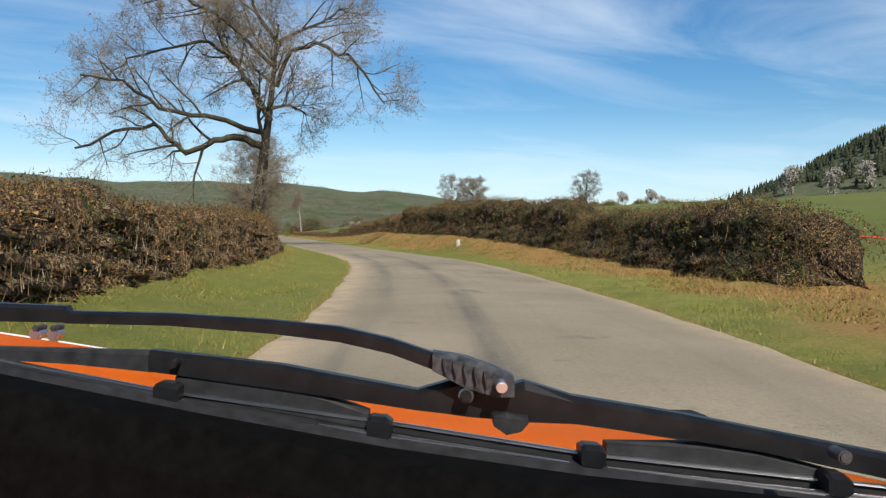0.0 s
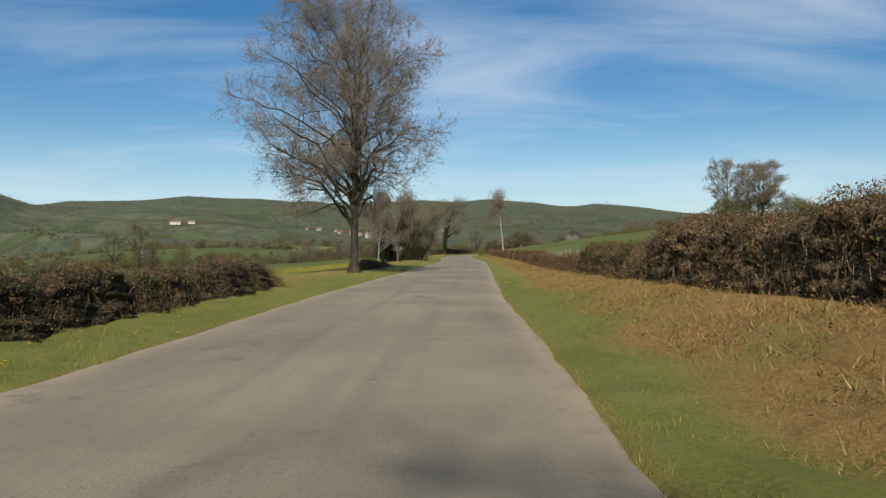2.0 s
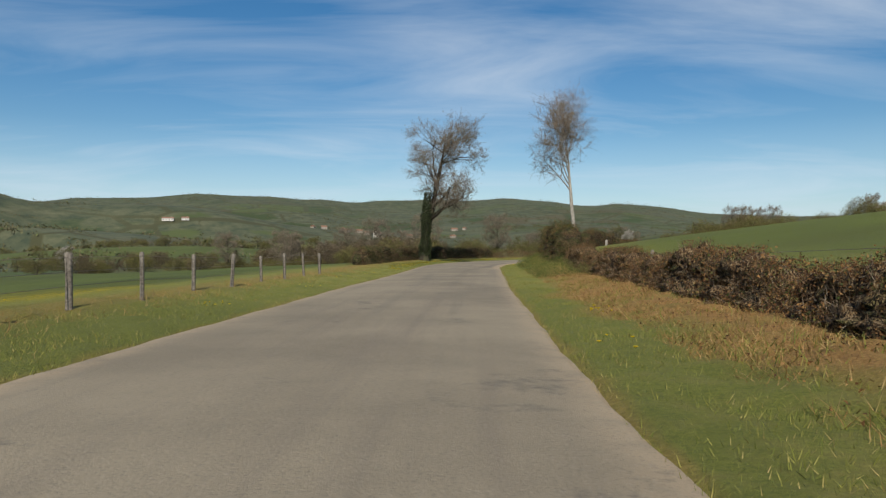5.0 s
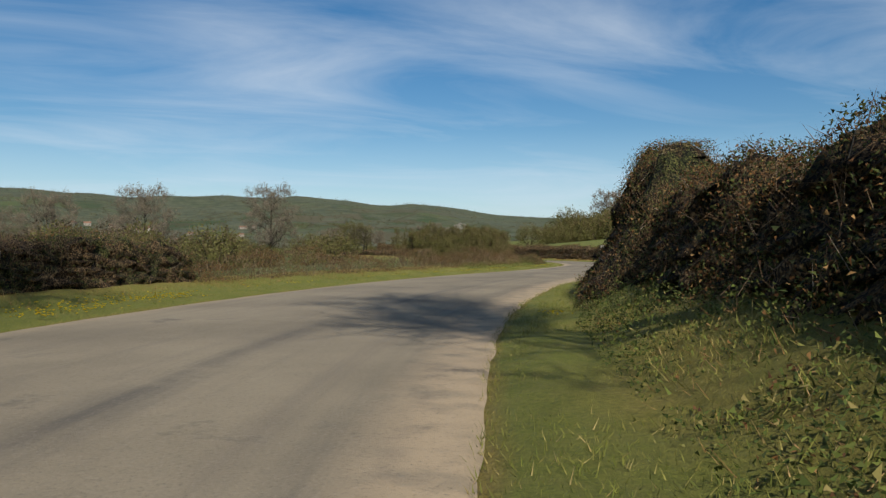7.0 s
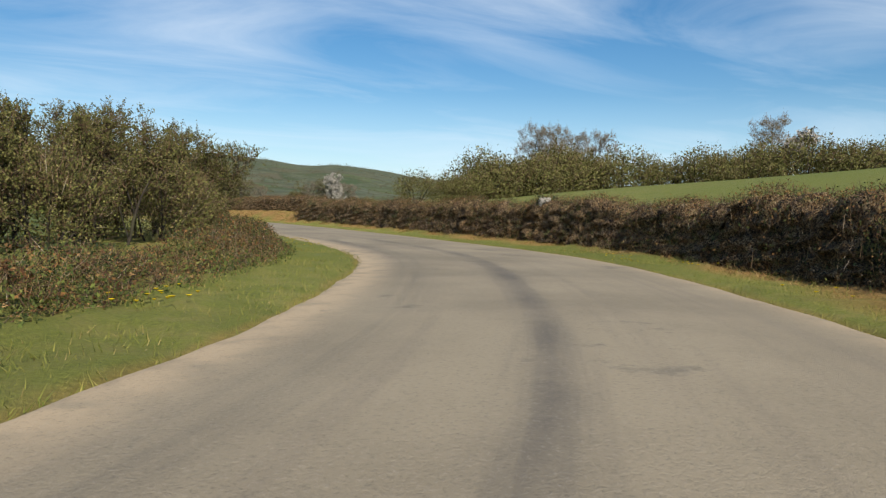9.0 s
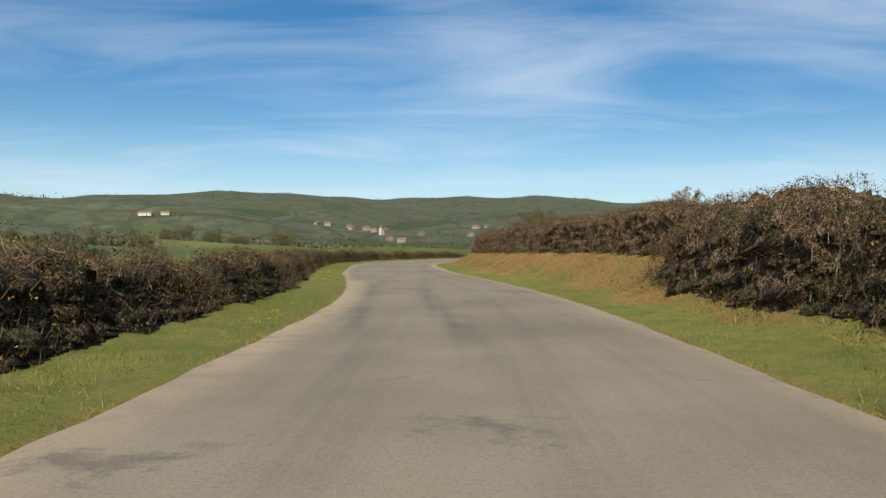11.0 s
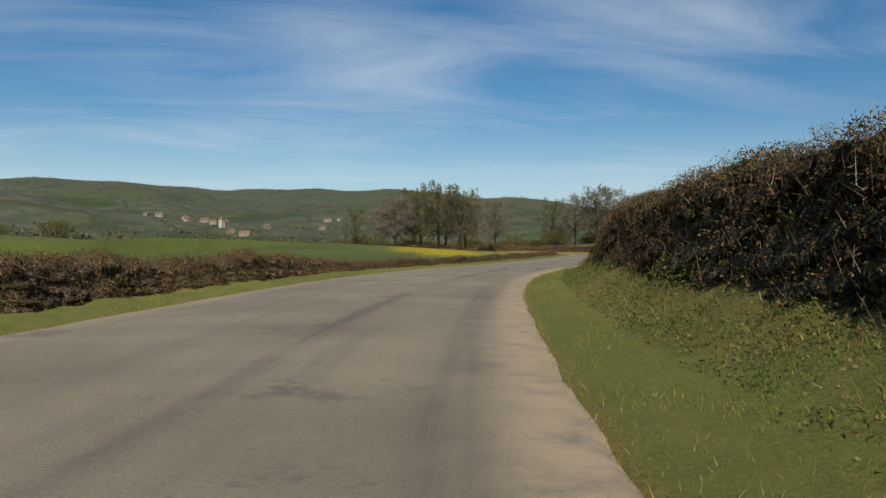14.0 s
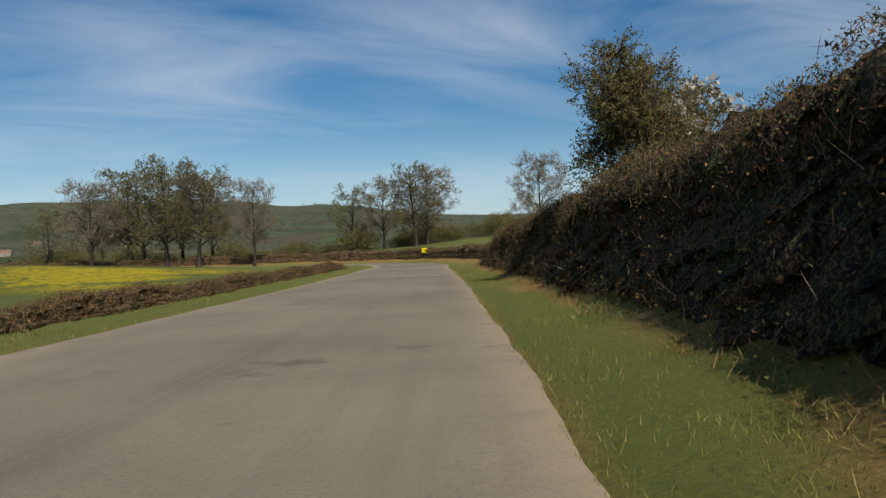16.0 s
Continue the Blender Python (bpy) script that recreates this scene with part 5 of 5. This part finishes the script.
# ---- fences, stones, tape and the board ----
def fence(name, s0, s1, side, e, step, height, label, seed, lines=3):
    rng = np.random.default_rng(seed)
    s = np.arange(s0, s1, step)
    p = on_road(s, side, e)
    z = ground_z(p[:, 0], p[:, 1])
    root = thing(name, p[0, 0], p[0, 1], z[0], label, "fence")
    tops = []
    for (x, y), zz in zip(p, z):
        h, r = height * rng.uniform(0.9, 1.1), rng.uniform(0.045, 0.065)
        way = (rng.normal(0, 0.03), rng.normal(0, 0.03), 1)
        rows = grow(rng, (x - p[0, 0], y - p[0, 1], zz - z[0] - 0.1), way, r, h + 0.1, 4, 0.01, 0, 0.85)
        rows.append((rows[-1][0] + Vector((0, 0, 0.01)), 0.003))
        mesh_of("post", *tubes([rows], 7), OLD_WOOD, root)
        tops.append(rows[-1][0])
    for k in range(lines):
        u = 0.35 + 0.55 * k / max(lines - 1, 1)
        path = [(Vector((t.x, t.y, t.z - height * (1 - u))), 0.004) for t in tops]
        mesh_of("wire", *tubes([path], 4), WIRE, root)


fence("fence", 151, 200, -1, 2.6, 2.6, 0.85, "old wooden posts with wire beside the dandelion meadow", 3)
fence("fence", 95, 113, 1, 3.6, 2.2, 1.0, "weathered wooden fence posts among cut stems", 4)
fence("fence", 116, 200, 1, 3.7, 6.0, 0.9, "weathered wooden fence posts in the russet hedge", 6, 2)


def stump(x, y, h, r, label, seed, ivy_to=0.95):
    rng = np.random.default_rng(seed)
    root = thing("stump", x, y, z_at(x, y), label, "stump")
    rows = grow(rng, (0, 0, -0.15), (0.08, 0, 1), r, h, 6, 0.06, 0, 0.75)
    rows[0] = (rows[0][0], r * 1.4)
    rows.append((rows[-1][0] + Vector((0, 0, 0.02)), r * 0.2))
    mesh_of("trunk", *tubes([rows], 9), PALE_BARK, root)
    if not ivy_to:
        return
    n = int(4000 * r)
    a, hh = rng.uniform(0, 6.283, n), rng.uniform(0, ivy_to * h, n)
    q = r * 0.9 + rng.uniform(0, 0.10, n)
    v, f = flakes(np.c_[np.cos(a) * q, np.sin(a) * q, hh], np.full(n, 0.055), rng)
    tagged(mesh_of("ivy", v, f, IVY, root), kind="stuff")


x, y = on_road(locate(np.array([[48.6, 252.0]]))[0], 1, 2.2)[0]
stump(x, y, 1.75 - z_at(x, y), 0.28, "thick cut stump grown over with dark ivy in the hedge", 78)
stump(22.4, 199.2, 2.3 - z_at(22.4, 199.2), 0.16, "pale broken tree trunk standing in the hedge", 79, 0)
for k, (s, e, h, r) in enumerate(((298, 2.2, 0.95, 0.10), (318, 2.3, 0.95, 0.10), (372, 3.4, 1.6, 0.09))):
    x, y = on_road(s, 1, e)[0]
    stump(x, y, h, r, "pale cut tree stump with ivy in the hedge", 80 + k)

x, y = -4.9, -10.8
stone = thing("marker_stone", x, y, z_at(x, y), "small pale limestone marker on the bank", "stone")
bm = box(0.17, 0.14, 0.40, 0, 0, 0.10, 0.04, 20)
part("stone", bm, STONE, stone)

x, y = 87.6, 454.6
board = thing("sign_board", x, y, z_at(x, y), "small yellow arrow board on a post", "sign")
part("board", box(0.95, 0.03, 0.42, 0, 0, 0.75, 0.008, 20), YELLOW, board)
part("post", box(0.06, 0.06, 0.95, 0.0, 0.05, 0.42, 0.008, 20), OLD_WOOD, board)
part("mark", box(0.5, 0.012, 0.09, 0.0, -0.021, 0.75, 0.003, 20), BLACK, board)

tape = thing("barrier_tape", -6.1, -31.2, z_at(-6.1, -31.2), "red plastic tape strung across the field gateway", "tape")
path = [(Vector((0, 0, 0.95)), 0.02), (Vector((0.7, -0.4, 0.82)), 0.02), (Vector((1.6, -0.9, 0.74)), 0.02), (Vector((2.6, -1.6, 0.86)), 0.02)]
mesh_of("ribbon", *tubes([path], 4), RED, tape)
for px, py, hz in ((0, 0, 1.05), (2.6, -1.6, 0.95)):
    part("stake", box(0.04, 0.04, hz, px, py, hz / 2 - 0.05, 0.006), OLD_WOOD, tape)


# ---- houses across the valley ----
def house(name, x, y, long, deep, eaves, ridge, turn, label, tower=0.0, walls=None):
    root = thing(name, x, y, z_at(x, y) - 0.4, label, "house", "houses of the village")
    root.rotation_euler = (0, 0, radians(turn))
    part("wall", box(long, deep, eaves, 0, 0, eaves / 2), walls or WALL, root)
    bm = bmesh.new()
    o = 0.5
    vs = [bm.verts.new(v) for v in ((-long / 2 - o, -deep / 2 - o, eaves - 0.2), (long / 2 + o, -deep / 2 - o, eaves - 0.2), (long / 2 + o, deep / 2 + o, eaves - 0.2), (-long / 2 - o, deep / 2 + o, eaves - 0.2), (-long / 2 - o, 0, ridge), (long / 2 + o, 0, ridge))]
    for f in ((0, 1, 5, 4), (2, 3, 4, 5), (1, 2, 5), (3, 0, 4), (3, 2, 1, 0)):
        bm.faces.new([vs[k] for k in f])
    roof = part("roof", bm, ROOF, root)
    part("chimney", box(0.8, 0.8, 1.6, long * 0.3, 0, ridge + 0.3), WALL, roof)
    n = max(2, int(long / 3.5))
    for k in range(n):
        u = (k + 0.5) / n * long - long / 2
        for yy in (-deep / 2, deep / 2):
            part("window", box(1.1, 0.12, 1.4, u, yy, eaves * 0.55), DARK, root)
    part("door", box(1.1, 0.14, 2.1, long * 0.12 + 0.9, -deep / 2, 1.25), OLD_WOOD, root)
    if tower:
        part("tower", box(5, 5, tower, -long / 2 - 2.4, 0, tower / 2), STONE, root)
        bm = bmesh.new()
        bmesh.ops.create_cone(bm, cap_ends=True, segments=4, radius1=4.1, radius2=0.1, depth=5)
        bmesh.ops.transform(bm, matrix=pose(-long / 2 - 2.4, 0, tower + 2.5, 0, 0, 45), verts=bm.verts)
        part("spire", bm, ROOF, root)


LIMEWASH = speckled("limewashed_wall", (0.62, 0.60, 0.55), (0.74, 0.72, 0.68), 1.2)
L_H = "pale rendered village house with a brown tiled roof"
house("farmhouse", -395, 1285, 17, 8, 4.5, 6.5, 12, "long white farm building on the far slope", walls=LIMEWASH)
house("farmhouse", -372, 1297, 11, 7, 4, 6, 20, "long white farm building on the far slope", walls=LIMEWASH)
house("village_church", -76, 1420, 18, 9, 8, 12, 70, "pale stone village church with a square tower", 11)
VILLAGE = [(-41, 1323, 16, 3), (-60, 1345, 11, 40), (-182, 1511, 13, 15), (-150, 1546, 12, 80), (-115, 1495, 14, 30), (-135, 1470, 10, 60), (-98, 1462, 12, 10), (-20, 1450, 12, 50), (-210, 1560, 13, 75), (72, 1718, 18, 20), (95, 1730, 13, 70), (-300, 1900, 13, 20), (-330, 1960, 12, 50), (60, 1500, 12, 35)]
for x, y, long, turn in VILLAGE:
    house("village_house", x, y, long * 0.8, 7.0, 4.6, 7.2, turn, L_H)


# ---- the orange car whose dashboard carried the view: it stands where the drive begins ----
ORANGE = speckled("orange_paint", (0.90, 0.205, 0.001), (0.94, 0.235, 0.002), 3, 0.45)
ORANGE.node_tree.nodes["Principled BSDF"].inputs["Specular IOR Level"].default_value = 0.12
PLASTIC = speckled("black_plastic", (0.006, 0.006, 0.007), (0.013, 0.013, 0.014), 60, 0.36)
GREY_PLASTIC = speckled("worn_grey_plastic", (0.012, 0.012, 0.013), (0.028, 0.028, 0.030), 90, 0.55)
RUBBER = speckled("black_rubber", (0.008, 0.008, 0.008), (0.016, 0.016, 0.016), 40, 0.8)
# black vinyl, deepened further: the missing roof's shade is put into its colour
CLOTH = speckled("shaded_black_vinyl", (0.002, 0.002, 0.002), (0.004, 0.004, 0.004), 80, 1.0)
CLOTH.node_tree.nodes["Principled BSDF"].inputs["Specular IOR Level"].default_value = 0.05
METAL = material("bright_metal", 0.3, 1.0)
METAL.node_tree.nodes["Principled BSDF"].inputs["Base Color"].default_value = (0.62, 0.62, 0.64, 1)
CAST = speckled("cast_alloy", (0.02, 0.02, 0.021), (0.075, 0.075, 0.08), 160, 0.45)

car = thing("rally_car", -16.48, -42.04, 0.0, "orange rally car with black wipers across its windscreen base", "car")
SEAT = pose(0, 0, 0.90, -1.14, -0.55, -19.15)


def beam(points, thick, bevel=0.002):
    """A flat moulded bar: rows of (across, ahead, up, half height)."""
    bm = bmesh.new()
    rings = []
    for x, y, z, h in points:
        rings.append([bm.verts.new((x, y + s * thick / 2, z + t * h)) for s, t in ((-1, -1), (1, -1), (1, 0.6), (0.5, 1), (-0.5, 1), (-1, 0.6))])
    for a, b in zip(rings, rings[1:]):
        for k in range(6):
            bm.faces.new((a[k], a[(k + 1) % 6], b[(k + 1) % 6], b[k]))
    bm.faces.new(rings[0][::-1])
    bm.faces.new(rings[-1])
    bmesh.ops.recalc_face_normals(bm, faces=bm.faces)
    bmesh.ops.transform(bm, matrix=SEAT, verts=bm.verts)
    return bm


def place(bm):
    bmesh.ops.transform(bm, matrix=SEAT, verts=bm.verts)
    return bm


def bar(u, v, half, deep=0.46):
    """A point of the wiper gear, seen from the seat: u to the right and v down as slopes, at that depth."""
    d = deep - 0.09 * u
    return (u * d, d, -v * d, half * d)


arm = part("wiper_arm", beam([bar(-0.395, 0.150, 0.014), bar(-0.22, 0.172, 0.016), bar(-0.035, 0.203, 0.013), bar(0.0, 0.200, 0.020), bar(0.035, 0.197, 0.028), bar(0.075, 0.208, 0.020), bar(0.11, 0.205, 0.027), bar(0.175, 0.216, 0.018), bar(0.32, 0.238, 0.016), bar(0.43, 0.258, 0.014), bar(0.62, 0.297, 0.016)], 0.016), PLASTIC, car)


def stud(u, v, radius, long, deep):
    """A round bevelled pin that faces the seat."""
    bm = bmesh.new()
    bmesh.ops.create_cone(bm, cap_ends=True, segments=20, radius1=radius * deep, radius2=radius * deep, depth=long)
    bmesh.ops.bevel(bm, geom=[e for e in bm.edges if len(e.link_faces) == 2 and e.calc_face_angle(0) > 1], offset=radius * deep * 0.25, segments=2, affect="EDGES")
    x, y, z, _ = bar(u, v, 0, deep)
    bmesh.ops.transform(bm, matrix=SEAT @ pose(x, y, z, 90, 0, 0), verts=bm.verts)
    return bm


part("rivet", stud(0.031, 0.198, 0.0105, 0.012, 0.444), CAST, arm)
part("rivet_pin", stud(0.031, 0.198, 0.0075, 0.016, 0.443), PLASTIC, arm)
part("rivet", stud(-0.366, 0.156, 0.0065, 0.010, 0.446), PLASTIC, arm)
part("rivet", stud(0.540, 0.280, 0.0085, 0.012, 0.400), CAST, arm)
part("screw_head", stud(0.079, 0.186, 0.0075, 0.014, 0.430), METAL, arm, "bright screw head")
part("wiper_arm", beam([bar(-0.70, 0.082, 0.013), bar(-0.51, 0.088, 0.011), bar(-0.508, 0.092, 0.008), bar(-0.37, 0.095, 0.008), bar(-0.23, 0.105, 0.009), bar(-0.14, 0.115, 0.010), bar(-0.07, 0.131, 0.010), bar(-0.008, 0.153, 0.011)], 0.014), PLASTIC, car, "curved black wiper arm")
part("wiper_joint", beam([bar(-0.014, 0.150, 0.012, 0.45), bar(0.03, 0.165, 0.020, 0.45), bar(0.07, 0.178, 0.019, 0.45), bar(0.095, 0.184, 0.013, 0.45)], 0.022), CAST, car, "scuffed cast alloy wiper joint")
for k in range(5):
    part("joint_ridge", beam([bar(0.000 + 0.014 * k, 0.151 + 0.0048 * k, 0.004, 0.437), bar(0.004 + 0.014 * k, 0.168 + 0.0048 * k, 0.004, 0.437)], 0.004), CAST, car)
part("lower_lug", beam([bar(0.068, 0.232, 0.006, 0.45), bar(0.085, 0.236, 0.014, 0.45), bar(0.105, 0.236, 0.010, 0.45), bar(0.115, 0.231, 0.004, 0.45)], 0.012), GREY_PLASTIC, car)
blade = part("wiper_blade", beam([bar(-0.66, 0.145, 0.004), bar(-0.38, 0.199, 0.005), bar(-0.08, 0.240, 0.005), bar(0.20, 0.284, 0.005), bar(0.62, 0.330, 0.005)], 0.010), RUBBER, car)
part("blade_spring", beam([bar(-0.66, 0.139, 0.0016, 0.455), bar(-0.38, 0.193, 0.0018, 0.455), bar(-0.08, 0.235, 0.0022, 0.455), bar(0.20, 0.279, 0.0020, 0.455), bar(0.62, 0.325, 0.0018, 0.455)], 0.004), METAL, blade, "bright steel strip")
for u, v in ((-0.372, 0.193), (-0.086, 0.239), (0.201, 0.277), (0.53, 0.315)):
    part("claw", beam([bar(u - 0.016, v, 0.011, 0.45), bar(u - 0.010, v, 0.014, 0.45), bar(u + 0.010, v + 0.002, 0.014, 0.45), bar(u + 0.017, v + 0.002, 0.009, 0.45)], 0.018), PLASTIC, blade)
part("yoke", beam([bar(-0.36, 0.180, 0.012), bar(-0.26, 0.192, 0.020), bar(-0.20, 0.203, 0.020), bar(-0.10, 0.230, 0.012)], 0.012), GREY_PLASTIC, blade)
part("yoke", beam([bar(0.22, 0.268, 0.007), bar(0.35, 0.278, 0.016), bar(0.42, 0.286, 0.015), bar(0.53, 0.310, 0.009)], 0.012), GREY_PLASTIC, blade)
part("yoke", beam([bar(-0.62, 0.140, 0.008), bar(-0.50, 0.145, 0.010), bar(-0.39, 0.152, 0.014)], 0.012), GREY_PLASTIC, blade)
part("windscreen_seal", beam([bar(-0.75, 0.140, 0.016, 0.45), bar(-0.35, 0.222, 0.017, 0.45), bar(-0.08, 0.270, 0.018, 0.45), bar(0.20, 0.310, 0.018, 0.45), bar(0.70, 0.372, 0.018, 0.45)], 0.030), GREY_PLASTIC, car, "ribbed dark grey windscreen seal")
part("dashboard", beam([bar(-0.80, 0.30, 0.16, 0.40), bar(-0.35, 0.365, 0.135, 0.40), bar(-0.08, 0.405, 0.125, 0.40), bar(0.20, 0.45, 0.130, 0.40), bar(0.80, 0.56, 0.175, 0.40)], 0.06), CLOTH, car, "matt black dashboard top")


def bonnet():
    """The curved bonnet: it falls away to the front and towards the wings."""
    bm = bmesh.new()
    rows = []
    for j, (ahead, drop) in enumerate(((0.46, 0.026), (0.55, 0.012), (0.72, 0.0), (0.95, 0.004), (1.25, 0.012), (1.55, 0.03), (1.72, 0.10), (1.76, 0.20))):
        row = []
        for i in range(17):
            x = -1.10 + 1.53 * i / 16
            reach = max(ahead, 0.72)
            z = -(0.150 * reach + 0.155 * (x + 0.36 * reach)) - drop - 0.05 * max(0, abs(x + 0.33) - 0.62)
            row.append(bm.verts.new((x, ahead - 0.05 * (x + 0.33) ** 2, z)))
        rows.append(row)
    for a, b in zip(rows, rows[1:]):
        for i in range(16):
            bm.faces.new((a[i], a[i + 1], b[i + 1], b[i]))
    bmesh.ops.solidify(bm, geom=list(bm.faces), thickness=0.012)
    bmesh.ops.recalc_face_normals(bm, faces=bm.faces)
    return place(bm)


WHITE = speckled("white_paint", (0.74, 0.72, 0.68), (0.82, 0.80, 0.76), 12, 0.4)
part("bonnet_stripe", beam([bar(-0.64, 0.1085, 0.0007, 0.60), bar(-0.53, 0.1245, 0.0008, 0.60), bar(-0.437, 0.139, 0.0005, 0.60)], 0.003), WHITE, car, "thin white stripe along the bonnet")
for k, drop in enumerate((0.0125, 0.019, 0.026)):
    part("seal_rib", beam([bar(-0.70, 0.146 + drop, 0.0018, 0.447), bar(-0.38, 0.199 + drop, 0.0020, 0.447), bar(-0.08, 0.240 + drop, 0.0022, 0.447), bar(0.20, 0.284 + drop, 0.0022, 0.447), bar(0.62, 0.330 + drop, 0.0022, 0.447)], 0.005), METAL if k == 0 else PLASTIC, car)
hood = part("bonnet", bonnet(), ORANGE, car, "glossy orange bonnet")
for poly in hood.data.polygons:
    poly.use_smooth = True
for u in (-0.551, -0.527):
    nozzle = part("washer_nozzle", stud(u, 0.115, 0.0085, 0.014, 0.60), METAL, car, "small chrome washer nozzle")
    part("jet", stud(u + 0.002, 0.107, 0.0045, 0.016, 0.598), CAST, nozzle)


def shell():
    """The lower body: sills, wings and tail, open above."""
    bm = bmesh.new()
    rings = []
    for y, w, low, top in ((-1.95, 0.62, 0.34, 0.50), (-1.85, 0.74, 0.22, 0.56), (-0.9, 0.78, 0.20, 0.56), (0.3, 0.78, 0.20, 0.54), (1.2, 0.76, 0.20, 0.46), (1.62, 0.70, 0.22, 0.40), (1.74, 0.58, 0.30, 0.36)):
        rings.append([bm.verts.new(v) for v in ((-0.34 - w, y, low), (-0.34 + w, y, low), (-0.34 + w, y, top - 0.05), (-0.34 + w - 0.06, y, top), (-0.34 - w + 0.06, y, top), (-0.34 - w, y, top - 0.05))])
    for a, b in zip(rings, rings[1:]):
        for k in range(6):
            bm.faces.new((a[k], a[(k + 1) % 6], b[(k + 1) % 6], b[k]))
    bm.faces.new(rings[0][::-1])
    bm.faces.new(rings[-1])
    bmesh.ops.recalc_face_normals(bm, faces=bm.faces)
    bmesh.ops.transform(bm, matrix=pose(0, 0, 0.06, 0, 0, -19.15), verts=bm.verts)
    return bm


part("body", shell(), ORANGE, car)
for wx in (-1.03, 0.35):
    for wy in (-1.25, 1.15):
        bm = bmesh.new()
        bmesh.ops.create_cone(bm, cap_ends=True, segments=28, radius1=0.29, radius2=0.29, depth=0.19)
        bmesh.ops.bevel(bm, geom=[e for e in bm.edges if len(e.link_faces) == 2 and e.calc_face_angle(0) > 1], offset=0.03, segments=2, affect="EDGES")
        bmesh.ops.transform(bm, matrix=pose(0, 0, 0, 0, 0, -19.15) @ pose(wx, wy, 0.33, 0, 90, 0), verts=bm.verts)
        wheel = part("wheel", bm, RUBBER, car)
        bm = bmesh.new()
        bmesh.ops.create_cone(bm, cap_ends=True, segments=20, radius1=0.19, radius2=0.17, depth=0.204)
        bmesh.ops.transform(bm, matrix=pose(0, 0, 0, 0, 0, -19.15) @ pose(wx, wy, 0.33, 0, 90, 0), verts=bm.verts)
        part("rim", bm, CAST, wheel)
